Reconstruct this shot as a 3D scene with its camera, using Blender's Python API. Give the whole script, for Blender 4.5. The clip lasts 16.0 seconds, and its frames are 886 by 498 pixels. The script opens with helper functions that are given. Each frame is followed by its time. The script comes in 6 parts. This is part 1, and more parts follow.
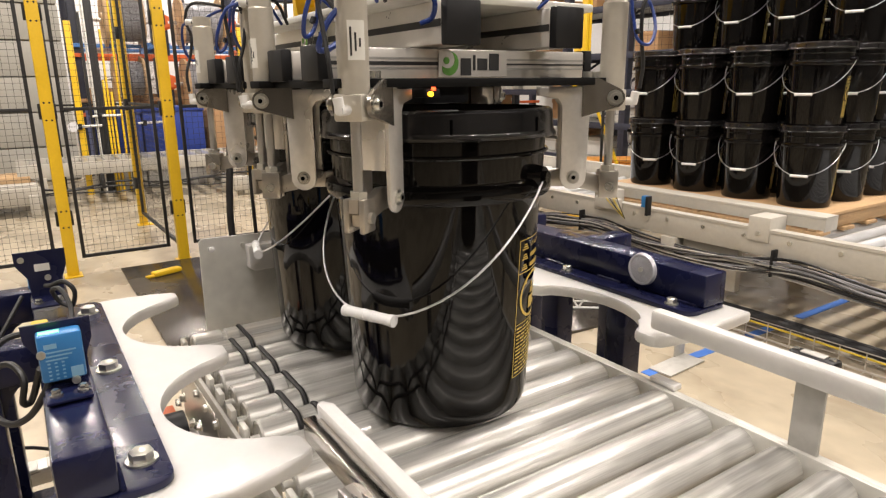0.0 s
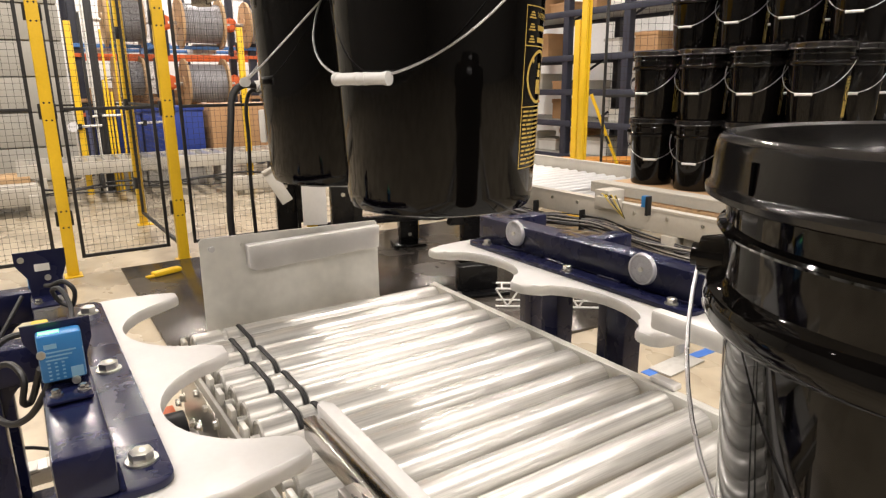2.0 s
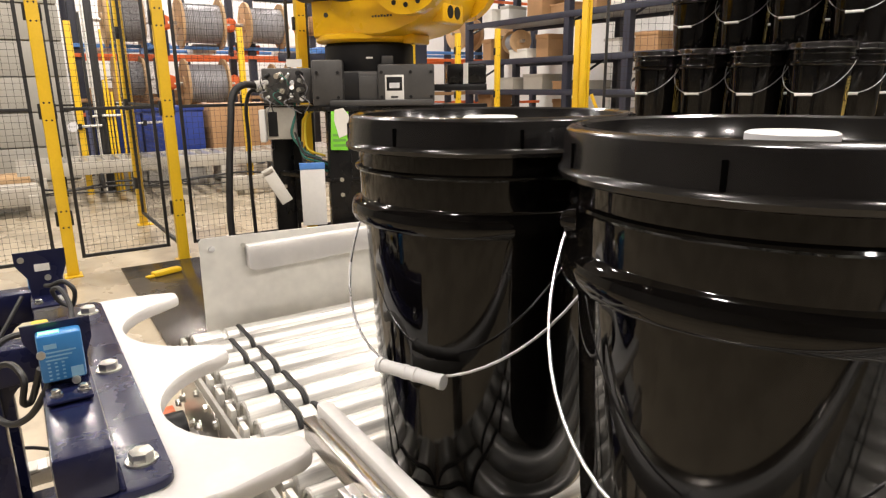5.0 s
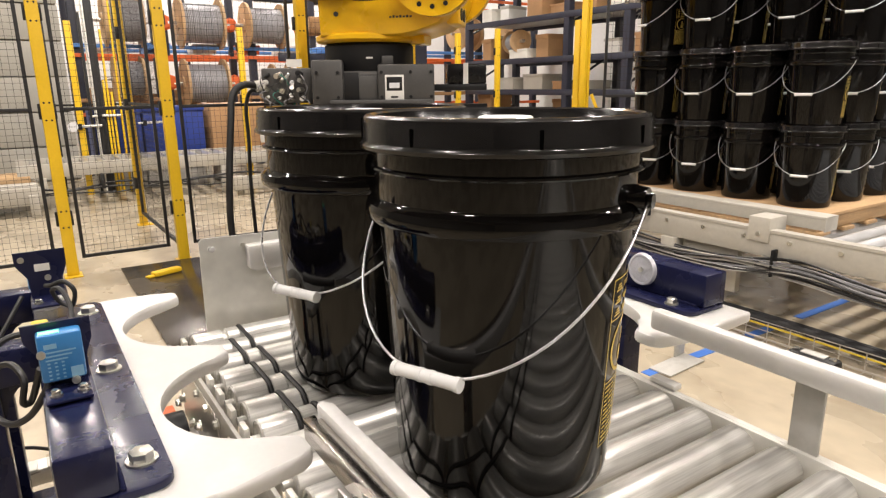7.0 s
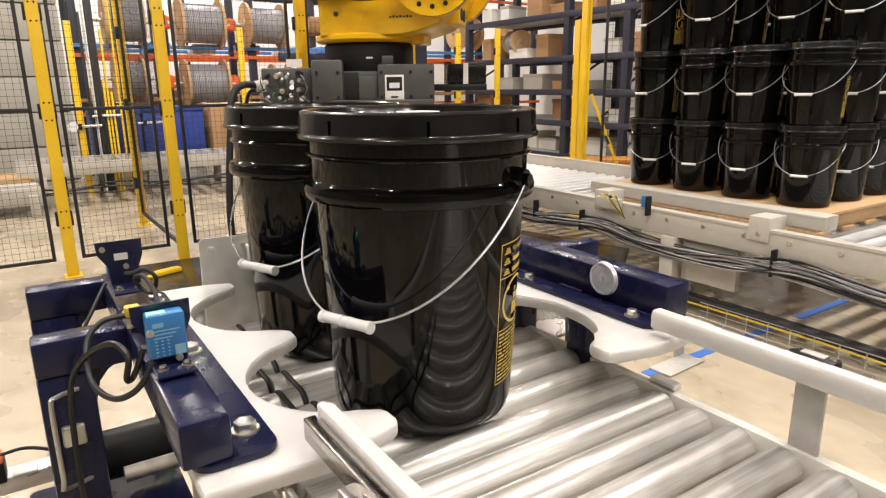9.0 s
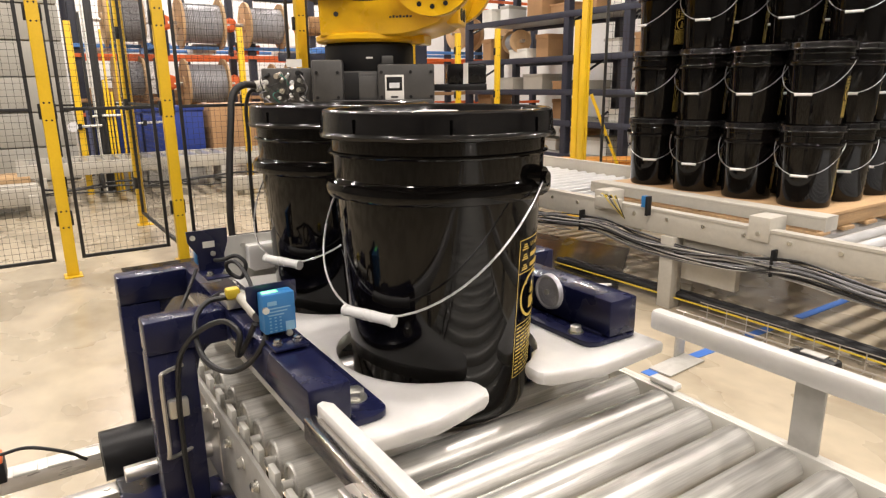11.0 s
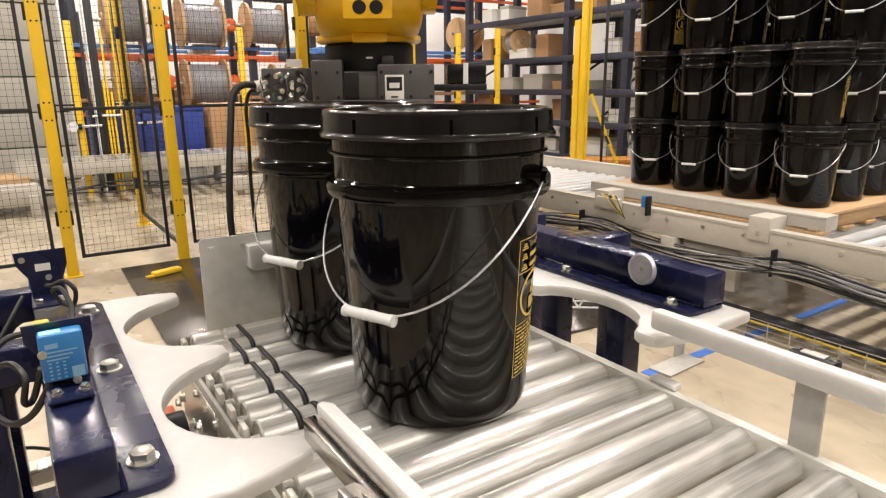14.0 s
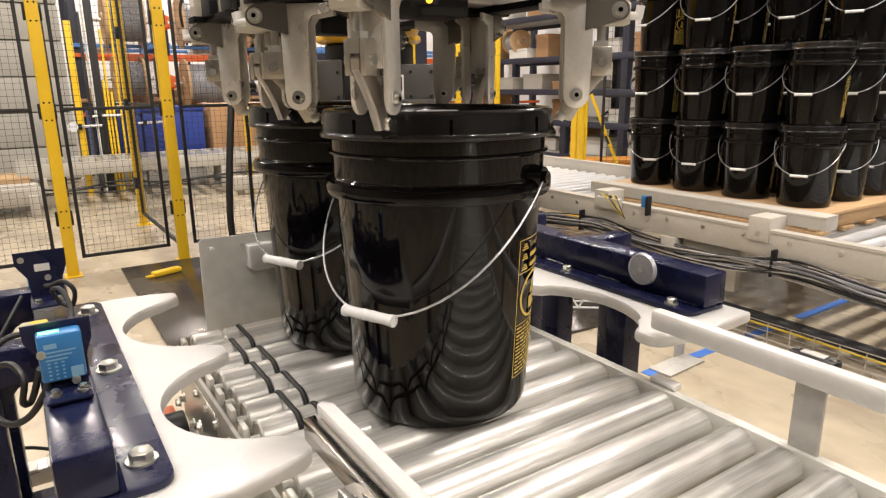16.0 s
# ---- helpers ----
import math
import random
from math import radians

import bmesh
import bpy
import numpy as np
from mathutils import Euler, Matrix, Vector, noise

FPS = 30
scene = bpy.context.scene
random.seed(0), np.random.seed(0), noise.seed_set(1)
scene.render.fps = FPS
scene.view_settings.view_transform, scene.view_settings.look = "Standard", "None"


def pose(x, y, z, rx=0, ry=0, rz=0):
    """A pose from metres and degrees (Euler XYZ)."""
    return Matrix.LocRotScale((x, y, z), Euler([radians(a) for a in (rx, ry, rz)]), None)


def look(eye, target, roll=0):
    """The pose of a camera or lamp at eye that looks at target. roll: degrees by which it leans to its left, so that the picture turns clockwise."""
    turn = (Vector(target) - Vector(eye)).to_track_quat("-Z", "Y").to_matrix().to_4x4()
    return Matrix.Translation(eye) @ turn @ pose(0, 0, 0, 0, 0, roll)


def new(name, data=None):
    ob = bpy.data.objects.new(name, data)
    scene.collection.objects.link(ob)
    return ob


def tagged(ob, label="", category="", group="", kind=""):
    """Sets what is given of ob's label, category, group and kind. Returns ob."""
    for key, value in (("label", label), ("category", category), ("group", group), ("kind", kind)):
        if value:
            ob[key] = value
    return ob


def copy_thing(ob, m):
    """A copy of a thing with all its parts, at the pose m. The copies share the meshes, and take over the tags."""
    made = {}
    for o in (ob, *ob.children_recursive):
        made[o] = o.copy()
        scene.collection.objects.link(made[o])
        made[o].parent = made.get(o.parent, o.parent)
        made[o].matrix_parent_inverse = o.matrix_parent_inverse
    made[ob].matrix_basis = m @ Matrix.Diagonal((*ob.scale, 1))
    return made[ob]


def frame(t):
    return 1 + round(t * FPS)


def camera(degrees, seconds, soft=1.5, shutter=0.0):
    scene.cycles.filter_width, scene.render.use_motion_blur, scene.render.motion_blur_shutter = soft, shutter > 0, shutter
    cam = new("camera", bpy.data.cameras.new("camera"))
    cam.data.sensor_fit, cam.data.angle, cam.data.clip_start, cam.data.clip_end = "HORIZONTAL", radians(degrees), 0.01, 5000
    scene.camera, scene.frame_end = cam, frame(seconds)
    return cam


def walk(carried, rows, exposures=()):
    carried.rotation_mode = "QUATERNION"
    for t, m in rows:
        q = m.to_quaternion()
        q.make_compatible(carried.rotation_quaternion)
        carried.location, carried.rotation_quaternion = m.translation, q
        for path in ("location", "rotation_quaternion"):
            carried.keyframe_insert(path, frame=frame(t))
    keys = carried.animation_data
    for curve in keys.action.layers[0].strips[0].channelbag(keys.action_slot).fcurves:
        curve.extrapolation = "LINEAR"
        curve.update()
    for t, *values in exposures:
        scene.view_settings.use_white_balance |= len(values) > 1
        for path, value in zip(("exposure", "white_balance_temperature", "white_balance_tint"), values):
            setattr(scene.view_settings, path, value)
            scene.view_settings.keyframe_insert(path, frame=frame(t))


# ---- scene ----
cam = camera(69.12, 16.0, soft=1.25)
VIEW = look((-0.4632, -0.7185, 1.1265), (0.0673, 0.0924, 0.8794), -0.607)
walk(cam, [(0.0, VIEW), (16.0, VIEW)])

# ---- light ----
world = bpy.data.worlds.new("hall_air")
scene.world = world
world.use_nodes = True
world.node_tree.nodes["Background"].inputs[0].default_value = (1.0, 0.95, 0.88, 1)
world.node_tree.nodes["Background"].inputs[1].default_value = 0.05
scene.view_settings.exposure = 0.0
LAMP_POWER = 88.0
LAMP_COLOUR = (1.0, 0.91, 0.845)
LAMP_Z = 5.0
LAMPS = [(x, y) for x in (-5.5, -3.5, -1.5, 0.5, 2.5, 4.5, 6.5) for y in (-5.0, 0.0, 5.0, 10.0) if x > -2 or y > 1 or (x > -4 and y > -1)]
for lx, ly in LAMPS:
    lamp = bpy.data.lights.new("lamp_light", "AREA")
    lamp.shape, lamp.size = "DISK", 0.34
    lamp.energy, lamp.color = LAMP_POWER, LAMP_COLOUR
    new("lamp_light", lamp).location = (lx, ly, LAMP_Z - 0.06)


# ---- materials ----
def surface(name, colour, rough=0.5, metal=0.0, vary=0.12, scale=6.0, grain=60.0, bump=0.05, coat=0.0, rough_vary=0.1,
            stain=None, stain_amount=0.0, stretch=(1, 1, 1), depth=0.002, spec=0.5, through_light=0.0, coat_rough=0.08):
    """A surface whose colour and gloss wander at a large and a fine scale, with a fine relief."""
    m = bpy.data.materials.new(name)
    m.use_nodes = True
    n, l = m.node_tree.nodes, m.node_tree.links
    b = n["Principled BSDF"]
    co = n.new("ShaderNodeTexCoord")
    mp = n.new("ShaderNodeMapping")
    mp.inputs["Scale"].default_value = stretch
    l.new(co.outputs["Object"], mp.inputs["Vector"])
    info = n.new("ShaderNodeObjectInfo")
    shift = n.new("ShaderNodeVectorMath")
    shift.operation = "MULTIPLY_ADD"
    l.new(info.outputs["Random"], shift.inputs[0])
    shift.inputs[1].default_value = (13.7, 7.1, 3.3)
    l.new(mp.outputs["Vector"], shift.inputs[2])
    big = n.new("ShaderNodeTexNoise")
    big.inputs["Scale"].default_value, big.inputs["Detail"].default_value = scale, 4
    fine = n.new("ShaderNodeTexNoise")
    fine.inputs["Scale"].default_value, fine.inputs["Detail"].default_value = grain, 3
    for t in (big, fine):
        l.new(shift.outputs[0], t.inputs["Vector"])
    mixf = n.new("ShaderNodeMath")
    mixf.operation = "MULTIPLY_ADD"
    l.new(fine.outputs["Fac"], mixf.inputs[0])
    mixf.inputs[1].default_value = 0.45
    l.new(big.outputs["Fac"], mixf.inputs[2])
    ramp = n.new("ShaderNodeMapRange")
    ramp.inputs["From Min"].default_value, ramp.inputs["From Max"].default_value = 0.45, 1.0
    ramp.inputs["To Min"].default_value, ramp.inputs["To Max"].default_value = 1 - vary, 1 + vary
    l.new(mixf.outputs[0], ramp.inputs["Value"])
    base = n.new("ShaderNodeVectorMath")
    base.operation = "SCALE"
    base.inputs[0].default_value = colour
    l.new(ramp.outputs[0], base.inputs["Scale"])
    out = base.outputs[0]
    if stain:
        spots = n.new("ShaderNodeTexNoise")
        spots.inputs["Scale"].default_value, spots.inputs["Detail"].default_value = scale * 2.3, 8
        l.new(shift.outputs[0], spots.inputs["Vector"])
        sr = n.new("ShaderNodeMapRange")
        sr.inputs["From Min"].default_value, sr.inputs["From Max"].default_value = 0.52, 0.75
        sr.inputs["To Max"].default_value = stain_amount
        l.new(spots.outputs["Fac"], sr.inputs["Value"])
        mx = n.new("ShaderNodeMix")
        mx.data_type = "RGBA"
        l.new(sr.outputs[0], mx.inputs["Factor"])
        l.new(out, mx.inputs["A"])
        mx.inputs["B"].default_value = (*stain, 1)
        out = mx.outputs["Result"]
    l.new(out, b.inputs["Base Color"])
    rr = n.new("ShaderNodeMapRange")
    rr.inputs["From Min"].default_value, rr.inputs["From Max"].default_value = 0.3, 0.7
    rr.inputs["To Min"].default_value = max(0.02, rough - rough_vary)
    rr.inputs["To Max"].default_value = min(1.0, rough + rough_vary)
    l.new(big.outputs["Fac"], rr.inputs["Value"])
    l.new(rr.outputs[0], b.inputs["Roughness"])
    b.inputs["Metallic"].default_value = metal
    b.inputs["Specular IOR Level"].default_value = spec
    b.inputs["Coat Weight"].default_value = coat
    b.inputs["Coat Roughness"].default_value = coat_rough
    if through_light:
        b.inputs["Subsurface Weight"].default_value = through_light
        b.inputs["Subsurface Radius"].default_value = (0.02, 0.02, 0.019)
        b.inputs["Subsurface Scale"].default_value = 1.3
    if bump:
        bp = n.new("ShaderNodeBump")
        bp.inputs["Strength"].default_value, bp.inputs["Distance"].default_value = bump, depth
        l.new(mixf.outputs[0], bp.inputs["Height"])
        l.new(bp.outputs[0], b.inputs["Normal"])
    return m


def glow(name, colour, strength):
    m = bpy.data.materials.new(name)
    m.use_nodes = True
    b = m.node_tree.nodes["Principled BSDF"]
    b.inputs["Base Color"].default_value = (*colour, 1)
    b.inputs["Emission Color"].default_value = (*colour, 1)
    b.inputs["Emission Strength"].default_value = strength
    return m


PAIL = surface("black_pail_plastic", (0.0030, 0.0026, 0.0024), 0.065, vary=0.3, scale=7, grain=60, bump=0.05, rough_vary=0.03, depth=0.0008, spec=0.30)
LID = surface("black_lid_plastic", (0.0085, 0.0080, 0.0082), 0.17, vary=0.3, scale=12, grain=90, bump=0.06, rough_vary=0.06, depth=0.0006, spec=0.48)
CAPGREY = surface("pale_grey_plastic", (0.72, 0.72, 0.74), 0.4, vary=0.06)
WIRE = surface("zinc_wire", (0.72, 0.72, 0.74), 0.32, 0.85, vary=0.1, grain=400)
GRIP = surface("white_grip_plastic", (0.80, 0.80, 0.79), 0.42, vary=0.05, grain=200)
INK = surface("gold_yellow_print", (0.66, 0.47, 0.10), 0.45, vary=0.12, grain=500)
SLOT = surface("dark_slot", (0.001, 0.001, 0.001), 0.9, vary=0.1, spec=0.02)
ROLLER = surface("galvanised_roller", (0.615, 0.605, 0.57), 0.38, 0.60, coat=0.8, coat_rough=0.15, vary=0.26, scale=5, grain=30, bump=0.04, rough_vary=0.06,
                 stretch=(0.7, 26, 26), depth=0.0006, stain=(0.36, 0.35, 0.33), stain_amount=0.6)
POLISHED = surface("polished_steel_bar", (0.47, 0.44, 0.40), 0.20, 1.0, vary=0.14, scale=6, grain=90, bump=0.03, stretch=(8, 1, 8), depth=0.0005)
BAND = surface("black_rubber", (0.012, 0.012, 0.012), 0.6, vary=0.2, grain=150)
STEEL = surface("brushed_steel", (0.56, 0.54, 0.51), 0.34, 0.9, vary=0.1, scale=8, grain=120, bump=0.05, stretch=(6, 1, 1), depth=0.0006)
PLATE = surface("zinc_plate", (0.70, 0.69, 0.64), 0.42, 0.22, vary=0.16, scale=5, grain=40, bump=0.04, rough_vary=0.14, stain=(0.42, 0.42, 0.40), stain_amount=0.5)
FRAME_GREY = surface("grey_frame_steel", (0.48, 0.47, 0.44), 0.5, 0.35, vary=0.14, scale=7, grain=80, stain=(0.22, 0.2, 0.17), stain_amount=0.4)
PE = surface("white_polyethylene", (0.57, 0.56, 0.545), 0.40, vary=0.05, scale=10, grain=140, bump=0.05, depth=0.0008, rough_vary=0.08, stain=(0.72, 0.71, 0.68), stain_amount=0.35, through_light=0.95)
NAVY = surface("navy_enamel", (0.0085, 0.0105, 0.041), 0.27, vary=0.25, scale=14, grain=260, bump=0.16, coat=0.05, rough_vary=0.08, depth=0.0008, stain=(0.022, 0.024, 0.05), stain_amount=0.25, spec=0.34)
BOLT = surface("zinc_bolt", (0.66, 0.65, 0.60), 0.3, 0.95, vary=0.12, grain=300)
CYL = surface("anodised_beige", (0.56, 0.52, 0.44), 0.42, 0.3, vary=0.08, grain=120)
BRACKET = surface("milled_aluminium", (0.80, 0.765, 0.71), 0.33, 0.6, vary=0.12, scale=12, grain=150, bump=0.05, depth=0.0006)
ALU = surface("aluminium_profile", (0.78, 0.75, 0.70), 0.36, 0.5, vary=0.07, grain=160, stretch=(1, 6, 6))
OXIDE = surface("black_oxide_steel", (0.006, 0.006, 0.006), 0.6, vary=0.2, grain=150, spec=0.12)
BLACKP = surface("black_plastic", (0.010, 0.010, 0.011), 0.5, vary=0.2, grain=150, spec=0.3)
WHITEP = surface("white_plastic", (0.74, 0.73, 0.70), 0.45, vary=0.06)
HOSE_BLUE = surface("blue_hose", (0.015, 0.04, 0.20), 0.35, vary=0.1)
BLUE = surface("blue_sensor_plastic", (0.030, 0.18, 0.44), 0.38, vary=0.08, grain=200, bump=0.03)
PRINT = surface("pale_print", (0.22, 0.42, 0.60), 0.5, vary=0.05)
GREEN = surface("green_print", (0.16, 0.42, 0.07), 0.5, vary=0.08)
DARKPRINT = surface("dark_print", (0.03, 0.03, 0.03), 0.5, vary=0.1)
PAPER = surface("paper", (0.78, 0.76, 0.70), 0.7, vary=0.06)
LIME = surface("lime_tag", (0.24, 0.72, 0.05), 0.6, vary=0.06)
FLOOR = surface("sealed_concrete", (0.42, 0.36, 0.264), 0.28, vary=0.24, scale=2.0, grain=11, bump=0.05, rough_vary=0.12, stretch=(1.25, 0.85, 1), stain=(0.25, 0.195, 0.135), stain_amount=0.65)
DARKPLATE = surface("dark_steel_sheet", (0.075, 0.065, 0.055), 0.24, 0.55, vary=0.25, scale=2, grain=30, bump=0.05, rough_vary=0.12, stain=(0.16, 0.13, 0.10), stain_amount=0.35)
YELLOW = surface("safety_yellow", (0.78, 0.50, 0.015), 0.42, vary=0.08, scale=4, grain=70, bump=0.04)
FENCE = surface("black_powder_coat", (0.012, 0.012, 0.013), 0.5, vary=0.15)
BEIGE = surface("beige_enamel", (0.48, 0.455, 0.40), 0.46, vary=0.1, scale=3, grain=60, stain=(0.40, 0.36, 0.29), stain_amount=0.35)
WOOD = surface("pallet_wood", (0.48, 0.32, 0.17), 0.7, vary=0.25, scale=5, grain=40, bump=0.2, stretch=(1, 9, 9), rough_vary=0.1)
PLY = surface("plywood", (0.55, 0.36, 0.19), 0.62, vary=0.16, scale=3, grain=30, bump=0.08, stretch=(1, 5, 1))
CARD = surface("cardboard", (0.40, 0.23, 0.11), 0.75, vary=0.12, scale=4, grain=60, bump=0.06)
ROBOT_YELLOW = surface("robot_yellow", (0.80, 0.46, 0.008), 0.33, vary=0.07, scale=3, grain=60, coat=0.2, bump=0.03, stain=(0.62, 0.36, 0.01), stain_amount=0.3)
ROBOT_GREY = surface("robot_grey", (0.062, 0.060, 0.058), 0.42, vary=0.16, scale=5, grain=70)
BLACK_STEEL = surface("black_painted_steel", (0.0045, 0.0045, 0.005), 0.27, vary=0.3, scale=6, grain=70, spec=0.35)
CABLE = surface("black_cable", (0.013, 0.013, 0.014), 0.5, vary=0.2, grain=90)
CABLE_GREY = surface("grey_cable", (0.22, 0.22, 0.23), 0.5, vary=0.2, grain=60)
CABLE_GREEN = surface("green_cable", (0.02, 0.16, 0.12), 0.5, vary=0.1)
CABLE_YELLOW = surface("yellow_cable", (0.62, 0.46, 0.03), 0.5, vary=0.1)
RACK_BLUE = surface("rack_navy", (0.024, 0.027, 0.046), 0.45, vary=0.15, scale=4)
RACK_ORANGE = surface("rack_orange", (0.75, 0.14, 0.03), 0.48, vary=0.1, scale=4)
RACK_SKY = surface("rack_sky_blue", (0.10, 0.27, 0.68), 0.45, vary=0.1, scale=4)
BIN_BLUE = surface("crate_blue", (0.022, 0.05, 0.27), 0.42, vary=0.12, scale=5)
TAPE = surface("blue_tape", (0.05, 0.16, 0.52), 0.55, vary=0.12)
SIDING = surface("painted_siding", (0.43, 0.415, 0.365), 0.55, vary=0.06, scale=2, grain=30)
WALL = surface("white_wall_paint", (0.80, 0.79, 0.77), 0.65, vary=0.06, scale=0.7, grain=20)
HALL = surface("hall_cladding", (0.20, 0.195, 0.185), 0.6, vary=0.1, scale=0.8, grain=20)
CEILING = surface("grey_ceiling_steel", (0.42, 0.42, 0.41), 0.6, vary=0.08, scale=1.0, grain=20)
REEL_WIRE = surface("wound_cable", (0.33, 0.33, 0.35), 0.42, 0.3, vary=0.2, scale=10, grain=120, stretch=(12, 1, 1))
GLASSY = surface("clear_reflector", (0.60, 0.60, 0.64), 0.14, 0.12, vary=0.12, scale=90, grain=500, bump=0.3, coat=0.5)
LAMP_GLOW = glow("lamp_diffuser", (1.0, 0.95, 0.86), 9.0)
RED_GLOW = glow("red_indicator", (1.0, 0.08, 0.02), 4.0)
AMBER_GLOW = glow("amber_indicator", (1.0, 0.45, 0.02), 5.0)
GREEN_GLOW = glow("green_indicator", (0.2, 1.0, 0.25), 2.0)


# ---- shape helpers ----
def box(bm, x0, x1, y0, y1, z0, z1, bevel=0.0, m=None):
    """A box between two corners, its edges rounded by bevel."""
    geom = bmesh.ops.create_cube(bm, size=1.0)["verts"]
    fit = Matrix.Translation(((x0 + x1) / 2, (y0 + y1) / 2, (z0 + z1) / 2)) @ Matrix.Diagonal((x1 - x0, y1 - y0, z1 - z0, 1))
    bmesh.ops.transform(bm, matrix=(m @ fit) if m else fit, verts=geom)
    if bevel:
        edges = list({e for v in geom for e in v.link_edges})
        bmesh.ops.bevel(bm, geom=edges, offset=bevel, segments=2, profile=0.5, affect="EDGES")
    return bm


def rod(bm, a, b, r, segs=16, r2=None):
    """A closed cylinder or cone from a to b."""
    a, b = Vector(a), Vector(b)
    d = b - a
    m = Matrix.Translation((a + b) / 2) @ d.to_track_quat("Z", "Y").to_matrix().to_4x4()
    bmesh.ops.create_cone(bm, cap_ends=True, segments=segs, radius1=r, radius2=r if r2 is None else r2, depth=d.length, matrix=m)
    return bm


def lathe(bm, profile, segs=48, m=None, closed=False):
    """Turns a list of (radius, height) round the z axis."""
    rings = []
    for r, z in profile:
        if r < 1e-6:
            rings.append([bm.verts.new((0, 0, z))])
        else:
            rings.append([bm.verts.new((r * math.cos(2 * math.pi * i / segs), r * math.sin(2 * math.pi * i / segs), z)) for i in range(segs)])
    pairs = list(zip(rings, rings[1:]))
    if closed:
        pairs.append((rings[-1], rings[0]))
    for a, b in pairs:
        for i in range(segs):
            j = (i + 1) % segs
            q = [a[i % len(a)], a[j % len(a)], b[j % len(b)], b[i % len(b)]]
            q = list(dict.fromkeys(q))
            if len(q) > 2:
                bm.faces.new(q)
    if m:
        bmesh.ops.transform(bm, matrix=m, verts=[v for r in rings for v in r])
    return bm


def smooth_line(pts, steps=6):
    """A rounded line through the given points."""
    p = [Vector(q) for q in pts]
    p = [2 * p[0] - p[1]] + p + [2 * p[-1] - p[-2]]
    out = []
    for i in range(1, len(p) - 2):
        for k in range(steps):
            t = k / steps
            a, b, c, d = p[i - 1], p[i], p[i + 1], p[i + 2]
            out.append(0.5 * ((2 * b) + (c - a) * t + (2 * a - 5 * b + 4 * c - d) * t * t + (3 * b - a - 3 * c + d) * t ** 3))
    out.append(p[-2])
    return out


def hose(bm, pts, r, segs=8, steps=6, loop=False):
    """A round hose or wire along points."""
    line = [Vector(q) for q in pts] if steps == 0 or loop else smooth_line(pts, steps)
    n = len(line)
    rings, up = [], None
    for i, q in enumerate(line):
        a = line[(i - 1) % n] if loop else line[max(i - 1, 0)]
        b = line[(i + 1) % n] if loop else line[min(i + 1, n - 1)]
        d = (b - a).normalized()
        if up is None:
            up = d.orthogonal().normalized()
        up = (up - d * up.dot(d)).normalized()
        side = d.cross(up)
        rings.append([bm.verts.new(q + r * (math.cos(2 * math.pi * k / segs) * up + math.sin(2 * math.pi * k / segs) * side)) for k in range(segs)])
    pairs = list(zip(rings, rings[1:]))
    if loop:
        pairs.append((rings[-1], rings[0]))
    for a, b in pairs:
        for k in range(segs):
            bm.faces.new((a[k], a[(k + 1) % segs], b[(k + 1) % segs], b[k]))
    if not loop:
        bm.faces.new(rings[0][::-1])
        bm.faces.new(rings[-1])
    return bm


def slab(bm, outline, z0, z1, m=None, bevel=0.0):
    """A flat plate with the given outline (x, y), from z0 to z1."""
    low = [bm.verts.new((x, y, z0)) for x, y in outline]
    top = [bm.verts.new((x, y, z1)) for x, y in outline]
    made = [bm.faces.new(low[::-1]), bm.faces.new(top)]
    for i in range(len(low)):
        j = (i + 1) % len(low)
        made.append(bm.faces.new((low[i], low[j], top[j], top[i])))
    verts = low + top
    if m:
        bmesh.ops.transform(bm, matrix=m, verts=verts)
    if bevel:
        rim = [e for f in made[:2] for e in f.edges]
        bmesh.ops.bevel(bm, geom=rim, offset=bevel, segments=2, profile=0.5, affect="EDGES")
    return bm


def hexbolt(bm, x, y, z, r=0.009, h=0.007, turn=0.0, m=None):
    """A hexagon head on its washer, upright."""
    mm = (m or Matrix()) @ Matrix.Translation((x, y, z))
    bmesh.ops.create_cone(bm, cap_ends=True, segments=24, radius1=r * 1.34, radius2=r * 1.30, depth=0.002, matrix=mm @ Matrix.Translation((0, 0, 0.001)))
    bmesh.ops.create_cone(bm, cap_ends=True, segments=6, radius1=r, radius2=r, depth=h, matrix=mm @ pose(0, 0, 0.002 + h / 2, 0, 0, turn))
    bmesh.ops.create_cone(bm, cap_ends=True, segments=6, radius1=r * 0.98, radius2=r * 0.7, depth=0.0015, matrix=mm @ pose(0, 0, 0.00275 + h, 0, 0, turn))
    return bm


def data_of(name, bm, material, rounded=True):
    bmesh.ops.recalc_face_normals(bm, faces=bm.faces)
    me = bpy.data.meshes.new(name)
    bm.to_mesh(me)
    bm.free()
    me.materials.append(material)
    if rounded and len(me.polygons):
        me.polygons.foreach_set("use_smooth", [True] * len(me.polygons))
        me.set_sharp_from_angle(angle=radians(35))
    return me


def part(name, bm, material, parent=None, label="", at=None):
    ob = new(name, data_of(name, bm, material))
    if parent:
        ob.parent = parent
    if at:
        ob.matrix_basis = at
    if label:
        tagged(ob, label)
    return ob


def again(name, me, parent, at, label=""):
    """One more piece on a mesh that is already made."""
    ob = new(name, me)
    ob.parent = parent
    ob.matrix_basis = at
    if label:
        tagged(ob, label)
    return ob


def thing(name, label, category, at=None, group="", kind=""):
    ob = new(name)
    ob.empty_display_size = 0.05
    if at:
        ob.matrix_basis = at
    return tagged(ob, label, category, group, kind)


B = bmesh.new


